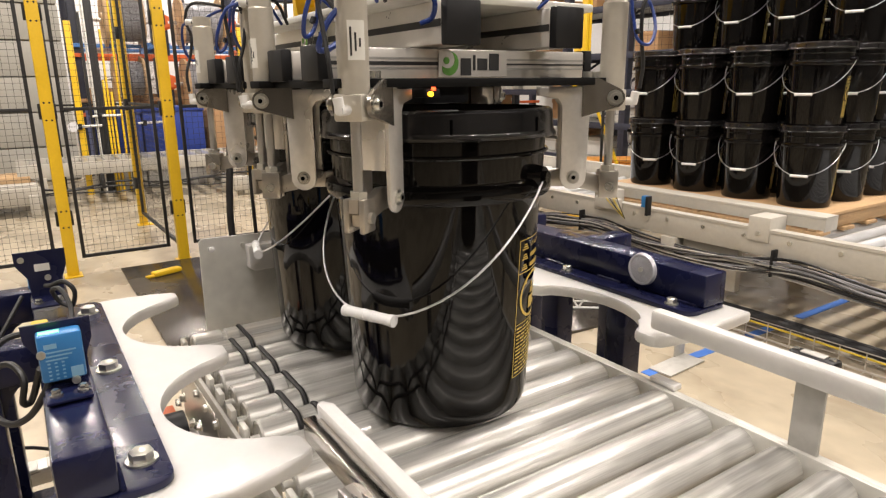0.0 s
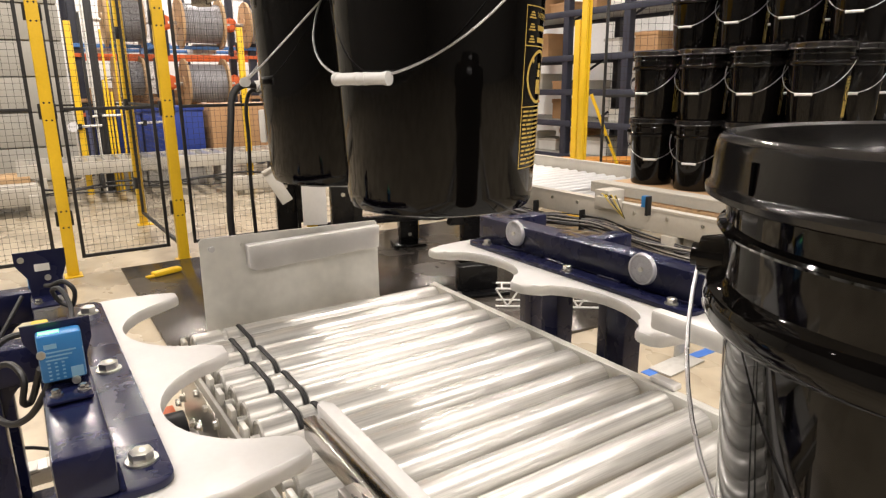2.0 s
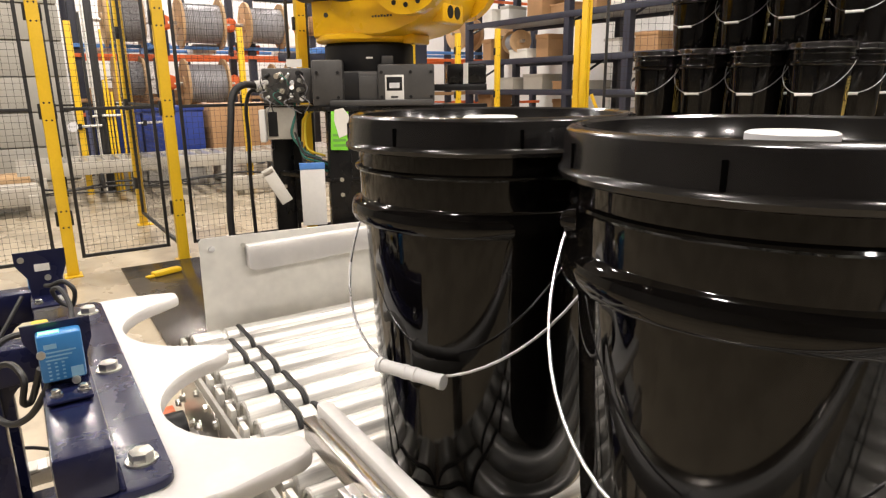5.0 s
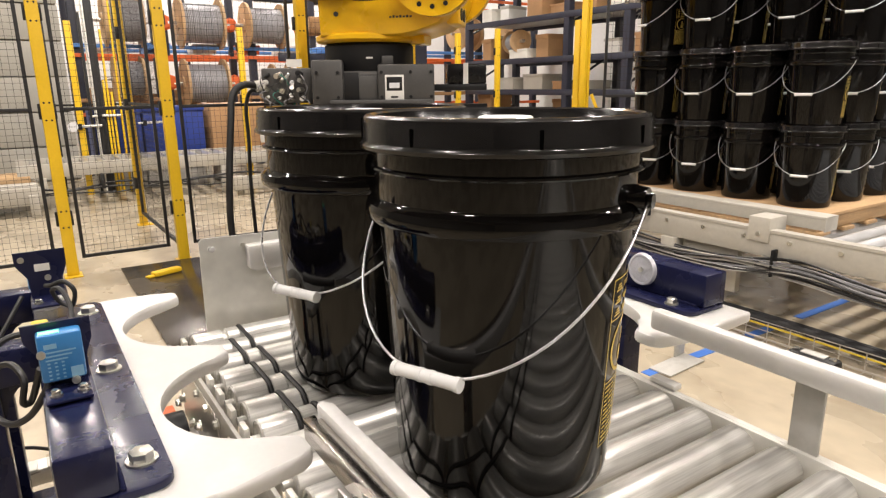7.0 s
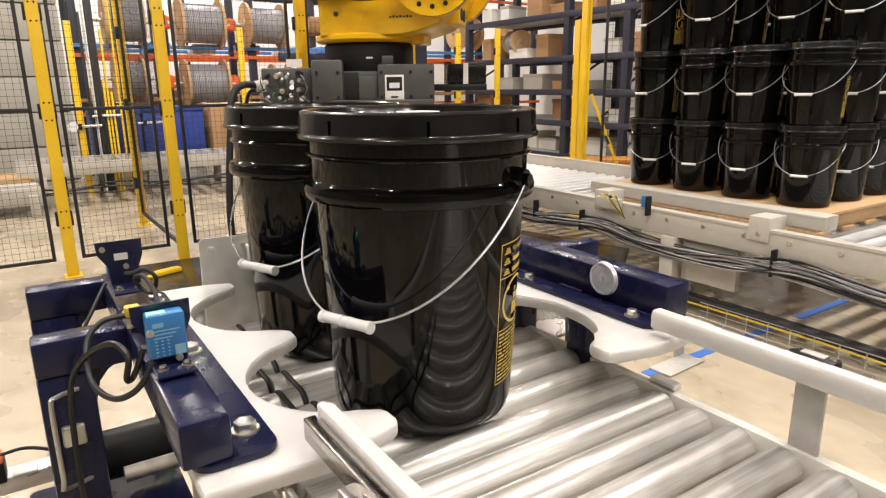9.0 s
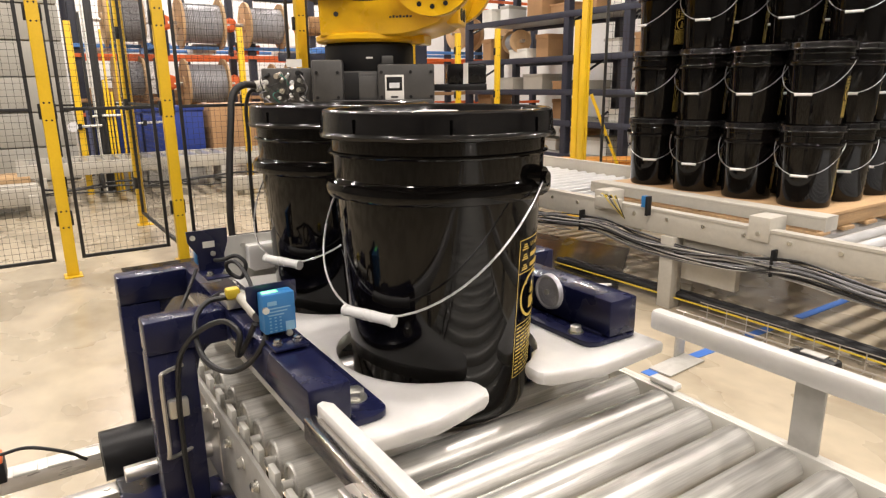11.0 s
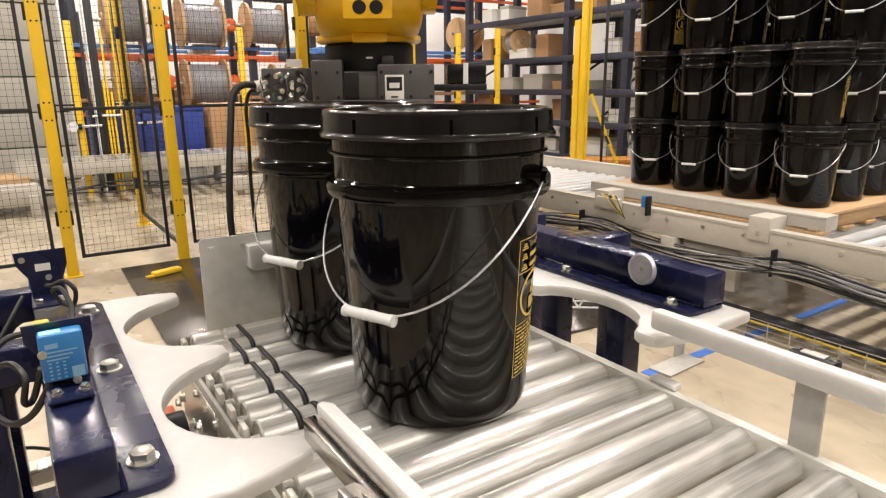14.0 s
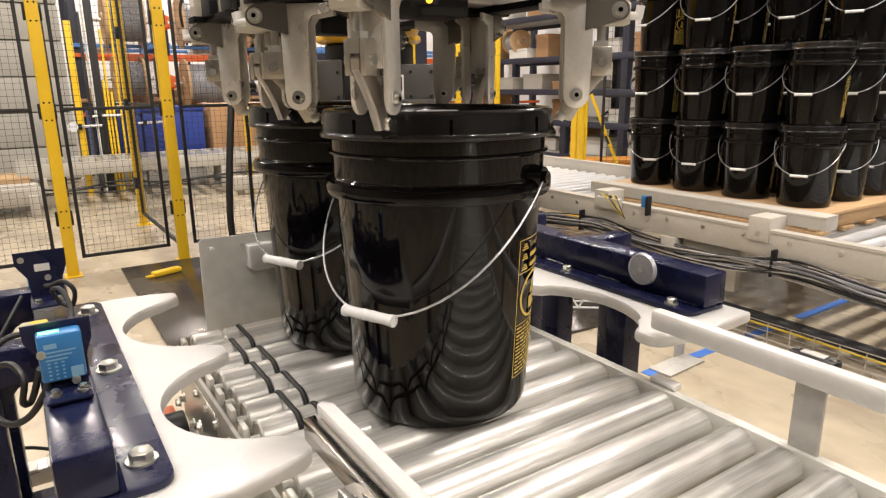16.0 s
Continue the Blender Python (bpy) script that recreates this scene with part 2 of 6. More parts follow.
def lettering(text, size):
    """A flat bmesh of built-in letters, from the origin to the right."""
    cu = bpy.data.curves.new("letters", "FONT")
    cu.body, cu.size, cu.resolution_u = text, size, 2
    ob = bpy.data.objects.new("letters", cu)
    scene.collection.objects.link(ob)
    me = bpy.data.meshes.new_from_object(ob.evaluated_get(bpy.context.evaluated_depsgraph_get()))
    bm = bmesh.new()
    bm.from_mesh(me)
    bpy.data.objects.remove(ob)
    bpy.data.meshes.remove(me)
    return bm


# ---- hall ----
def structure(name, bm, material, label):
    ob = part(name, bm, material)
    return tagged(ob, label, name.split("_")[0], kind="structure")


structure("floor", box(B(), -9, 13, -9, 24, -0.2, 0), FLOOR, "cream sealed concrete hall floor, slightly glossy")
structure("ceiling", box(B(), -9, 13, -9, 24, 5.6, 5.8), CEILING, "pale grey steel hall ceiling")
structure("wall_north", box(B(), -9.2, 13.2, 24, 24.2, -0.2, 5.8), HALL, "grey clad far hall wall")
structure("wall_south", box(B(), -9.2, 13.2, -9.2, -9, -0.2, 5.8), HALL, "grey clad hall wall")
structure("wall_west", box(B(), -9.2, -9, -9, 24, -0.2, 5.8), HALL, "grey clad hall wall")
structure("wall_east", box(B(), 13, 13.2, -9, 24, -0.2, 5.8), HALL, "grey clad hall wall")

# floor joint, tape and sheets lying on the concrete
structure("floor_joint", box(B(), -0.695, -0.687, -4, 7, 0.0, 0.002), surface("joint_filler", (0.22, 0.19, 0.15), 0.7), "dark filled saw joint in the concrete floor")
for x0, x1 in ((1.50, 1.60), (1.72, 2.03), (2.20, 2.40), (2.62, 3.4)):
    ob = part("floor_tape", box(B(), x0, x1, 0.795, 0.84, 0.0, 0.0025), TAPE)
    tagged(ob, "worn blue marking tape stuck on the concrete floor", "tape", "tape strips on the floor")
ob = part("floor_plate", slab(B(), [(-0.03, 2.05), (1.45, 1.30), (1.78, 1.28), (3.0, 2.2), (2.6, 3.73), (-0.02, 3.73)], 0.0, 0.012, bevel=0.002), DARKPLATE)
tagged(ob, "dark glossy steel sheet lying on the floor under the robot", "steel plate")
clip = thing("cable_clip", "small yellow plastic clip lying on the dark steel sheet", "clip", pose(0.20, 3.42, 0.012, 0, 0, 20))
part("clip_body", box(B(), -0.09, 0.09, -0.03, 0.03, 0, 0.03, 0.01), YELLOW, clip)
part("clip_tongue", box(B(), -0.13, -0.085, -0.02, 0.02, 0, 0.014, 0.005), YELLOW, clip)

# siding wall on the west side
siding = thing("wall_siding", "beige horizontal metal siding wall of an inner room", "wall", kind="structure")
for i in range(9):
    z = 0.02 + i * 0.42
    part("siding_panel", box(B(), -7.0, 0.18, 8.70, 8.76 + 0.0, z, z + 0.405, 0.012), SIDING, siding)
part("backing", box(B(), -7.0, 0.17, 8.765, 8.86, 0, 3.8), SIDING, siding)

# ceiling lamps
lamp0 = thing("ceiling_lamp", "round white high-bay lamp, lit, hanging under the hall ceiling", "lamp", pose(LAMPS[0][0], LAMPS[0][1], LAMP_Z, 0, 0, 90), "hall ceiling lamps")
part("housing", lathe(B(), [(0, 0.0), (0.22, 0.0), (0.22, 0.03), (0.19, 0.06), (0.12, 0.09), (0, 0.09)], 32), WHITEP, lamp0)
part("driver_box", box(B(), -0.12, 0.12, -0.08, 0.08, 0.091, 0.16, 0.01), FRAME_GREY, lamp0)
part("hanger", rod(B(), (0, 0, 0.155), (0, 0, 0.6), 0.006, 6), STEEL, lamp0)
part("diffuser", lathe(B(), [(0, -0.02), (0.17, -0.02), (0.18, -0.01), (0.18, -0.001), (0, -0.001)], 32), LAMP_GLOW, lamp0)
for lx, ly in LAMPS[1:]:
    copy_thing(lamp0, pose(lx, ly, LAMP_Z, 0, 0, 90))


# ---- roller conveyor ----
TOP = 0.70
R_ROLL = 0.0255
PITCH = 0.0605
conveyor = thing("roller_conveyor", "powered roller conveyor with galvanised rollers and grey side frames", "conveyor")
roller_profile = [(0.0, -0.262), (0.006, -0.262), (0.006, -0.250), (0.018, -0.249), (0.0195, -0.2515), (0.0235, -0.2515), (R_ROLL, -0.249), (R_ROLL, -0.2035), (0.0220, -0.2010), (0.0220, -0.1955),
                  (R_ROLL, -0.1930), (R_ROLL, -0.1735), (0.0220, -0.1710), (0.0220, -0.1655), (R_ROLL, -0.1630), (R_ROLL, 0.254), (0.0235, 0.258), (0.019, 0.259), (0.007, 0.259), (0.007, 0.268), (0, 0.268)]
along_x = Matrix.Rotation(radians(90), 4, "Y")
roller_mesh = data_of("roller", lathe(B(), roller_profile, 32, along_x), ROLLER)
tab_mesh = data_of("tab", box(B(), -0.004, 0.004, -0.013, 0.013, -0.03, 0.009, 0.0015), PLATE)
nut_mesh = data_of("nut", hexbolt(B(), 0, 0, 0, 0.0065, 0.005, 0, Matrix.Rotation(radians(-90), 4, "Y")), BOLT)
N_ROLL = 80
ys = [0.4205 - PITCH * i for i in range(N_ROLL)]
band_pts = []
for k in range(20):
    a = 2 * math.pi * k / 20
    band_pts.append((0, math.cos(a) * R_ROLL * 0.98 + (PITCH / 2 if math.cos(a) > 0 else -PITCH / 2), math.sin(a) * R_ROLL * 0.98))
band_mesh = data_of("drive_band", hose(B(), band_pts, 0.0036, 6, 0, True), BAND)
for i, y in enumerate(ys):
    zc = TOP - R_ROLL
    again("roller", roller_mesh, conveyor, pose(0, y, zc, 37 * i))
    again("tab", tab_mesh, conveyor, pose(-0.262, y + 0.026, zc + 0.002, 0, 0, 0))
    again("nut", nut_mesh, conveyor, pose(-0.2745, y, zc - 0.028, 31 * i))
    if i + 1 < N_ROLL:
        again("drive_band", band_mesh, conveyor, pose(-0.1983 if i % 2 else -0.1683, y - PITCH / 2, zc))
y_end, y_far = ys[-1] - 0.05, 0.462
part("side_frame", box(box(B(), -0.274, -0.268, y_end, y_far, 0.56, 0.672, 0.001), -0.268, -0.225, y_end, y_far, 0.56, 0.566, 0.001), FRAME_GREY, conveyor)
part("side_frame", box(box(box(B(), 0.272, 0.278, y_end, y_far, 0.56, 0.692, 0.001), 0.278, 0.288, y_end, y_far, 0.686, 0.692, 0.001), 0.278, 0.300, y_end, y_far, 0.56, 0.566), PLATE, conveyor)
part("cross_member", box(B(), -0.268, 0.272, 0.30, 0.34, 0.566, 0.61, 0.002), FRAME_GREY, conveyor)
for yc in (-1.2, -2.4, -3.6):
    part("cross_member", box(B(), -0.268, 0.272, yc, yc + 0.04, 0.566, 0.61, 0.002), FRAME_GREY, conveyor)
for x in (-0.272, 0.275):
    for y in (0.33, -0.62, -1.8, -3.0, -4.2):
        leg = part("leg", box(B(), x - 0.02, x + 0.02, y - 0.03, y + 0.03, 0.012, 0.56, 0.003), FRAME_GREY, conveyor)
        part("foot", box(B(), x - 0.05, x + 0.05, y - 0.05, y + 0.05, 0, 0.012, 0.003), STEEL, leg)
# gearbox plate with bolts below the roller ends
gear = part("drive_plate", slab(B(), [(-0.1, 0.0), (0.12, 0.0), (0.14, -0.03), (0.14, -0.11), (-0.12, -0.11), (-0.12, -0.03)], 0, 0.012, pose(-0.276, 0.30, 0.655, 90, 0, 0) @ Matrix.Rotation(radians(90), 4, "Y"), 0.002), STEEL, conveyor, "grey gearbox plate with bolts")
for dy, dz in ((-0.07, -0.03), (-0.02, -0.05), (0.04, -0.03), (0.09, -0.06), (0.0, -0.09), (0.07, -0.09)):
    again("bolt", nut_mesh, gear, pose(-0.289, 0.30 + dy, 0.655 + dz, 20 * dz * 1000))
part("drive_motor", rod(B(), (-0.29, 0.36, 0.55), (-0.42, 0.36, 0.55), 0.04, 24), BLACKP, conveyor)
part("drive_shaft", rod(B(), (-0.276, 0.24, 0.575), (-0.40, 0.24, 0.575), 0.012, 16), STEEL, conveyor)

# guide bar with its white wear strip, over the roller ends
guide = thing("guide_bar", "polished steel guide bar with white wear strip above the rollers", "guide rail")
part("steel_bar", box(box(B(), -0.270, -0.257, -1.7, -0.172, 0.792, 0.816, 0.002), -0.257, -0.2505, -1.7, -0.172, 0.792, 0.810, 0.001), POLISHED, guide)
part("wear_strip", slab(B(), [(-0.250, -1.7), (-0.2355, -1.7), (-0.2355, -0.168), (-0.243, -0.157), (-0.250, -0.160)], 0.792, 0.820, None, 0.002), PE, guide)
for y in (-0.30, -0.80, -1.4):
    part("arm", box(box(B(), -0.284, -0.278, y - 0.018, y + 0.018, 0.60, 0.806, 0.001), -0.278, -0.270, y - 0.018, y + 0.018, 0.798, 0.806), STEEL, guide)

# white side rail with upright brackets
side_rail = thing("side_rail", "white plastic side rail on grey upright brackets beside the rollers", "guide rail")
part("rail", box(B(), 0.253, 0.274, -1.7, -0.158, 0.786, 0.816, 0.006), PE, side_rail)
for y in (-0.374, -0.95, -1.5):
    part("bracket", box(box(B(), 0.279, 0.284, y - 0.018, y + 0.018, 0.60, 0.80, 0.001), 0.2745, 0.284, y - 0.018, y + 0.018, 0.794, 0.80), FRAME_GREY, side_rail)
eye_box = thing("light_sensor", "black plastic light sensor fixed behind the white side rail", "sensor")
part("sensor_body", box(B(), 0.276, 0.300, -0.397, -0.341, 0.792, 0.814, 0.005), BLACKP, eye_box)
part("sensor_face", box(B(), 0.281, 0.294, -0.383, -0.355, 0.8135, 0.8155, 0.001), FRAME_GREY, eye_box)
for y in (-0.390, -0.348):
    part("screw", rod(B(), (0.288, y, 0.813), (0.288, y, 0.8158), 0.004, 12), BOLT, eye_box)
structure_box = thing("low_bracket", "white plastic corner block on the conveyor side frame", "bracket")
part("block", box(B(), 0.279, 0.297, -0.19, -0.145, 0.6922, 0.702, 0.003), PE, structure_box)
ab = thing("angle_bracket", "folded zinc angle bracket standing on the floor beside blue tape", "bracket", pose(1.70, 0.80, 0.003, 0, 0, 4))
part("foot", box(B(), -0.15, 0.09, -0.05, 0.05, 0, 0.006, 0.001), FRAME_GREY, ab)
part("upright", box(B(), 0.02, 0.09, 0.045, 0.051, 0.006, 0.15, 0.001), FRAME_GREY, ab)

# stop plate at the end of the rollers
stop = thing("stop_plate", "upright zinc stop plate with a white plastic buffer block", "stop plate")
part("plate", slab(B(), [(-0.213, 0.60), (0.156, 0.60), (0.154, 0.845), (0.150, 0.849), (-0.206, 0.857), (-0.211, 0.852)], -0.0015, 0.0015, pose(0, 0.485, 0, 90, 0, 0)), PLATE, stop)
part("buffer", slab(B(), [(-0.128, 0.795), (-0.118, 0.787), (0.148, 0.796), (0.150, 0.842), (-0.128, 0.838)], 0, 0.022, pose(0, 0.483, 0, 90, 0, 0), 0.003), PE, stop)
for x in (-0.19, -0.131):
    part("screw", rod(B(), (x, 0.4835, 0.836), (x, 0.479, 0.836), 0.0055, 16), BOLT if x > -0.15 else PE, stop)
part("foot", box(B(), -0.2, 0.15, 0.466, 0.4835, 0.60, 0.62, 0.002), STEEL, stop)

lattice = thing("lattice_tray", "white wire lattice tray lying on the floor beside the steel sheet", "tray", pose(1.75, 1.62, 0.012, 0, 0, -38))
for z in (0.006, 0.10):
    for y in (-0.05, 0.05):
        part("rail_wire", rod(B(), (-0.3, y, z), (0.3, y, z), 0.006, 8), WHITEP, lattice)
for k in range(10):
    s = 1 if k % 2 else -1
    x = -0.27 + k * 0.06
    part("cross_wire", rod(B(), (x - 0.03, -0.05, 0.053 - s * 0.047), (x + 0.03, -0.05, 0.053 + s * 0.047), 0.005, 6), WHITEP, lattice)
    part("cross_wire", rod(B(), (x, -0.05, 0.10), (x, 0.05, 0.10), 0.005, 6), WHITEP, lattice)


# ---- centring clamps ----
def clamp_outline():
    """The outline of the forked plate: three prongs, two round bays, in the plane of the left clamp."""
    out = [(-0.462, -0.185), (-0.34, -0.189), (-0.30, -0.184), (-0.266, -0.172), (-0.256, -0.168), (-0.252, -0.160), (-0.2525, -0.140), (-0.257, -0.131)]
    for cy in (-0.004, 0.290):
        for k in range(17):
            a = radians(252 - k * 144 / 16)
            out.append((-0.240 + 0.125 * math.cos(a), cy + 0.125 * math.sin(a)))
        if cy < 0.1:
            out += [(-0.262, 0.123), (-0.256, 0.130), (-0.255, 0.156), (-0.262, 0.164)]
    out += [(-0.266, 0.418), (-0.261, 0.424), (-0.2605, 0.446), (-0.266, 0.452), (-0.30, 0.458), (-0.34, 0.464), (-0.40, 0.464), (-0.462, 0.464)]
    return out


def navy_rect(bm, x0, x1, y0, y1, z0, z1, r=0.02):
    pts = []
    for cx, cy, a0 in ((x1 - r, y0 + r, -90), (x1 - r, y1 - r, 0), (x0 + r, y1 - r, 90), (x0 + r, y0 + r, 180)):
        for k in range(5):
            a = radians(a0 + k * 22.5)
            pts.append((cx + r * math.cos(a), cy + r * math.sin(a)))
    return slab(bm, pts, z0, z1, bevel=0.0012)


def photo_sensor(parent, y, facing, x=-0.451, z=0.835):
    """A sensor box on its folded navy bracket, standing on the clamp's tube."""
    m = pose(x, y, z)
    br = part("sensor_bracket", slab(B(), [(-0.016, 0.0), (0.023, 0.0), (0.0235, 0.026), (0.030, 0.044), (0.0305, 0.066), (-0.0305, 0.066), (-0.0295, 0.048), (-0.017, 0.028)],
                                     -0.0015, 0.0015, m @ pose(0, 0, 0, 90, 0, 0)), NAVY, parent)
    part("foot", box(B(), -0.018, 0.022, -0.055, 0.0015, 0.0, 0.003, 0.001, m), NAVY, br)
    for dx in (-0.009, 0.015):
        part("screw", hexbolt(B(), dx, -0.038, 0.003, 0.0045, 0.003, 10, m), BOLT, br)
    s = -1 if facing else 1
    m = m @ pose(0, 0, -0.024)
    body = part("sensor", box(B(), -0.0185, 0.0205, s * 0.0025, s * 0.024, 0.035, 0.084, 0.003, m), BLUE, parent, "light blue box-shaped light sensor")
    if facing:
        part("logo_bar", box(B(), -0.013, -0.002, -0.0243, -0.0238, 0.070, 0.075, 0, m), PRINT, body)
        part("indicator", box(B(), -0.016, 0.002, -0.018, -0.010, 0.0838, 0.0844, 0, m), GREEN_GLOW, body)
        for i in range(3):
            part("print_bar", box(B(), -0.013, 0.014 - 0.004 * i, -0.0243, -0.0238, 0.0655 - 0.004 * i, 0.0670 - 0.004 * i, 0, m), PRINT, body)
        for i in range(5):
            for j in range(3):
                part("print_bar", box(B(), -0.012 + 0.006 * j, -0.0095 + 0.006 * j, -0.0243, -0.0238, 0.038 + 0.004 * i, 0.0395 + 0.004 * i, 0, m), PRINT, body)
        part("label_patch", box(B(), 0.007, 0.018, -0.0243, -0.0238, 0.037, 0.048, 0, m), PRINT, body)
    else:
        part("label_patch", box(B(), -0.008, 0.010, -0.0022, -0.0015, 0.062, 0.072, 0, m), PAPER, body)
    for dx, dz in ((-0.016, 0.066), (0.010, 0.034)) if facing else ((-0.022, 0.080), (0.006, 0.052)):
        yy = -0.0245 if facing else -0.0018
        part("screw", rod(B(), m @ Vector((dx, yy, dz)), m @ Vector((dx, yy - 0.003, dz)), 0.004, 14), BOLT, body)
    return body


def weld(bm, x, y0, y1, z):
    """A rippled seam of weld."""
    n = int((y1 - y0) / 0.004)
    for i in range(n):
        bmesh.ops.create_icosphere(bm, subdivisions=1, radius=0.0032, matrix=Matrix.Translation((x, y0 + i * 0.004, z)))
    return bm


left_clamp = thing("centring_clamp", "navy steel clamp with forked white plastic plate and blue sensors", "clamp", group="pail centring clamps")
part("forked_plate", slab(B(), clamp_outline(), 0.758, 0.777, None, 0.005), PE, left_clamp, "thick white plastic plate with two round bays")
part("mounting_plate", navy_rect(B(), -0.462, -0.3785, -0.156, 0.446, 0.777, 0.785), NAVY, left_clamp)
part("tube", box(B(), -0.472, -0.4245, -0.154, 0.437, 0.785, 0.832, 0.004), NAVY, left_clamp)
for x in (-0.4225,):
    for y0 in (-0.15, 0.0, 0.2, 0.36):
        part("weld_seam", weld(B(), x, y0, y0 + 0.05, 0.7865), NAVY, left_clamp)
for y, turn in ((-0.108, 12), (0.135, 40), (0.387, 5)):
    part("bolt", hexbolt(B(), -0.401, y, 0.785, 0.0112, 0.0085, turn), BOLT, left_clamp)
for y in (0.165, 0.41):
    part("arm", box(B(), -0.577, -0.470, y - 0.02, y + 0.02, 0.785, 0.832, 0.004), NAVY, left_clamp)
    post = part("post", box(B(), -0.577, -0.516, y - 0.02, y + 0.02, 0.49, 0.785, 0.004), NAVY, left_clamp)
    part("gusset", slab(B(), [(-0.516, 0.785), (-0.482, 0.785), (-0.498, 0.776), (-0.509, 0.762), (-0.516, 0.735)], -0.004, 0.004, pose(0, y, 0, 90, 0, 0)), NAVY, left_clamp)
part("carriage", navy_rect(B(), -0.62, -0.40, 0.03, 0.42, 0.478, 0.490, 0.012), NAVY, left_clamp)
part("cable_guide", hose(B(), [(-0.535, 0.146, 0.765), (-0.560, 0.130, 0.766), (-0.566, 0.126, 0.755), (-0.566, 0.126, 0.66), (-0.566, 0.126, 0.645), (-0.535, 0.146, 0.640)], 0.003, 8, 3), STEEL, left_clamp)
part("clip_block", box(B(), -0.560, -0.534, 0.132, 0.1445, 0.695, 0.722, 0.003), BOLT, left_clamp)
photo_sensor(left_clamp, 0.004, True)
photo_sensor(left_clamp, 0.292, False, -0.4535, 0.848)
part("cable", hose(B(), [(-0.462, -0.006, 0.848), (-0.470, -0.010, 0.832), (-0.486, 0.004, 0.806), (-0.506, 0.03, 0.792), (-0.522, 0.07, 0.800), (-0.520, 0.11, 0.832), (-0.500, 0.125, 0.852), (-0.470, 0.13, 0.853)], 0.0036, 8), CABLE, left_clamp)
part("cable", hose(B(), [(-0.452, 0.262, 0.872), (-0.446, 0.235, 0.878), (-0.432, 0.215, 0.886), (-0.422, 0.205, 0.874), (-0.427, 0.215, 0.852), (-0.440, 0.225, 0.858), (-0.446, 0.22, 0.875), (-0.437, 0.20, 0.880), (-0.430, 0.17, 0.862), (-0.437, 0.13, 0.848), (-0.452, 0.11, 0.850)], 0.0030, 8), CABLE, left_clamp)
part("cable", hose(B(), [(-0.470, 0.016, 0.850), (-0.478, 0.03, 0.822), (-0.484, 0.04, 0.806), (-0.490, 0.03, 0.812), (-0.486, 0.03, 0.838), (-0.500, 0.06, 0.846), (-0.530, 0.10, 0.815), (-0.545, 0.125, 0.76), (-0.548, 0.125, 0.62), (-0.540, 0.12, 0.50)], 0.0036, 8), CABLE, left_clamp)
part("cable", hose(B(), [(-0.480, 0.262, 0.862), (-0.500, 0.24, 0.835), (-0.515, 0.225, 0.812), (-0.500, 0.23, 0.800), (-0.482, 0.22, 0.822), (-0.470, 0.17, 0.848)], 0.0026, 8), CABLE, left_clamp)
plug = part("plug", rod(B(), (-0.455, 0.050, 0.846), (-0.455, 0.118, 0.852), 0.0080, 16), BEIGE, left_clamp)
part("ring", rod(B(), (-0.452, 0.075, 0.8435), (-0.452, 0.085, 0.8445), 0.0085, 16), BOLT, plug)
part("tag", box(B(), -0.474, -0.456, 0.118, 0.134, 0.852, 0.866, 0.003), CABLE_YELLOW, plug)
part("junction", box(B(), -0.474, -0.440, 0.125, 0.165, 0.835, 0.850, 0.003), BOLT, left_clamp)

right_clamp = thing("centring_clamp", "navy steel clamp with forked white plastic plate and round reflector", "clamp", group="pail centring clamps")
part("forked_plate", slab(B(), [(-x if abs(x) > 0.40 or y < -0.13 or y > 0.42 else 0.246 + (abs(x) - 0.240) * 0.74, y) for x, y in clamp_outline()][::-1], 0.758, 0.777, None, 0.005), PE, right_clamp, "thick white plastic plate with two round bays")
part("mounting_plate", navy_rect(B(), 0.356, 0.455, -0.150, 0.437, 0.777, 0.785), NAVY, right_clamp)
part("tube", box(B(), 0.392, 0.445, -0.150, 0.437, 0.785, 0.838, 0.004), NAVY, right_clamp)
for y, turn in ((-0.105, 20), (0.13, 0), (0.38, 33)):
    part("bolt", hexbolt(B(), 0.372, y, 0.785, 0.0085, 0.007, turn), BOLT, right_clamp)
for y0 in (-0.135, 0.02, 0.16, 0.30):
    part("weld_seam", weld(B(), 0.390, y0, y0 + 0.055, 0.7865), NAVY, right_clamp)
for ry in (-0.030, 0.305):
    disc = pose(0.3915, ry, 0.822) @ Matrix.Rotation(radians(-90), 4, "Y")
    refl = part("reflector", lathe(B(), [(0, 0.006), (0.008, 0.0058), (0.024, 0.005), (0.0275, 0.003), (0.028, 0.0), (0, 0)], 40, disc), GLASSY, right_clamp, "round clear plastic reflector disc")
    part("rim", lathe(B(), [(0.0225, 0.0050), (0.0235, 0.0075), (0.0262, 0.0072), (0.0272, 0.0030)], 40, disc, True), GLASSY, refl)
    for k in range(36):
        part("prism", box(B(), 0.0105, 0.0215, -0.0007, 0.0007, 0.0050, 0.0064, 0, disc @ pose(0, 0, 0, 0, 0, 10 * k)), GLASSY, refl)
    part("screw", rod(B(), disc @ Vector((0, 0, 0.005)), disc @ Vector((0, 0, 0.0095)), 0.0042, 12), BOLT, refl)
for y in (0.14, 0.39):
    part("arm", box(B(), 0.445, 0.535, y - 0.022, y + 0.022, 0.785, 0.836, 0.004), NAVY, right_clamp)
for y in (-0.010, 0.155):
    part("leg", box(B(), 0.352, 0.396, y - 0.022, y + 0.022, 0.47, 0.758, 0.004), NAVY, right_clamp)
part("carriage", navy_rect(B(), 0.345, 0.54, -0.035, 0.42, 0.458, 0.470, 0.012), NAVY, right_clamp)
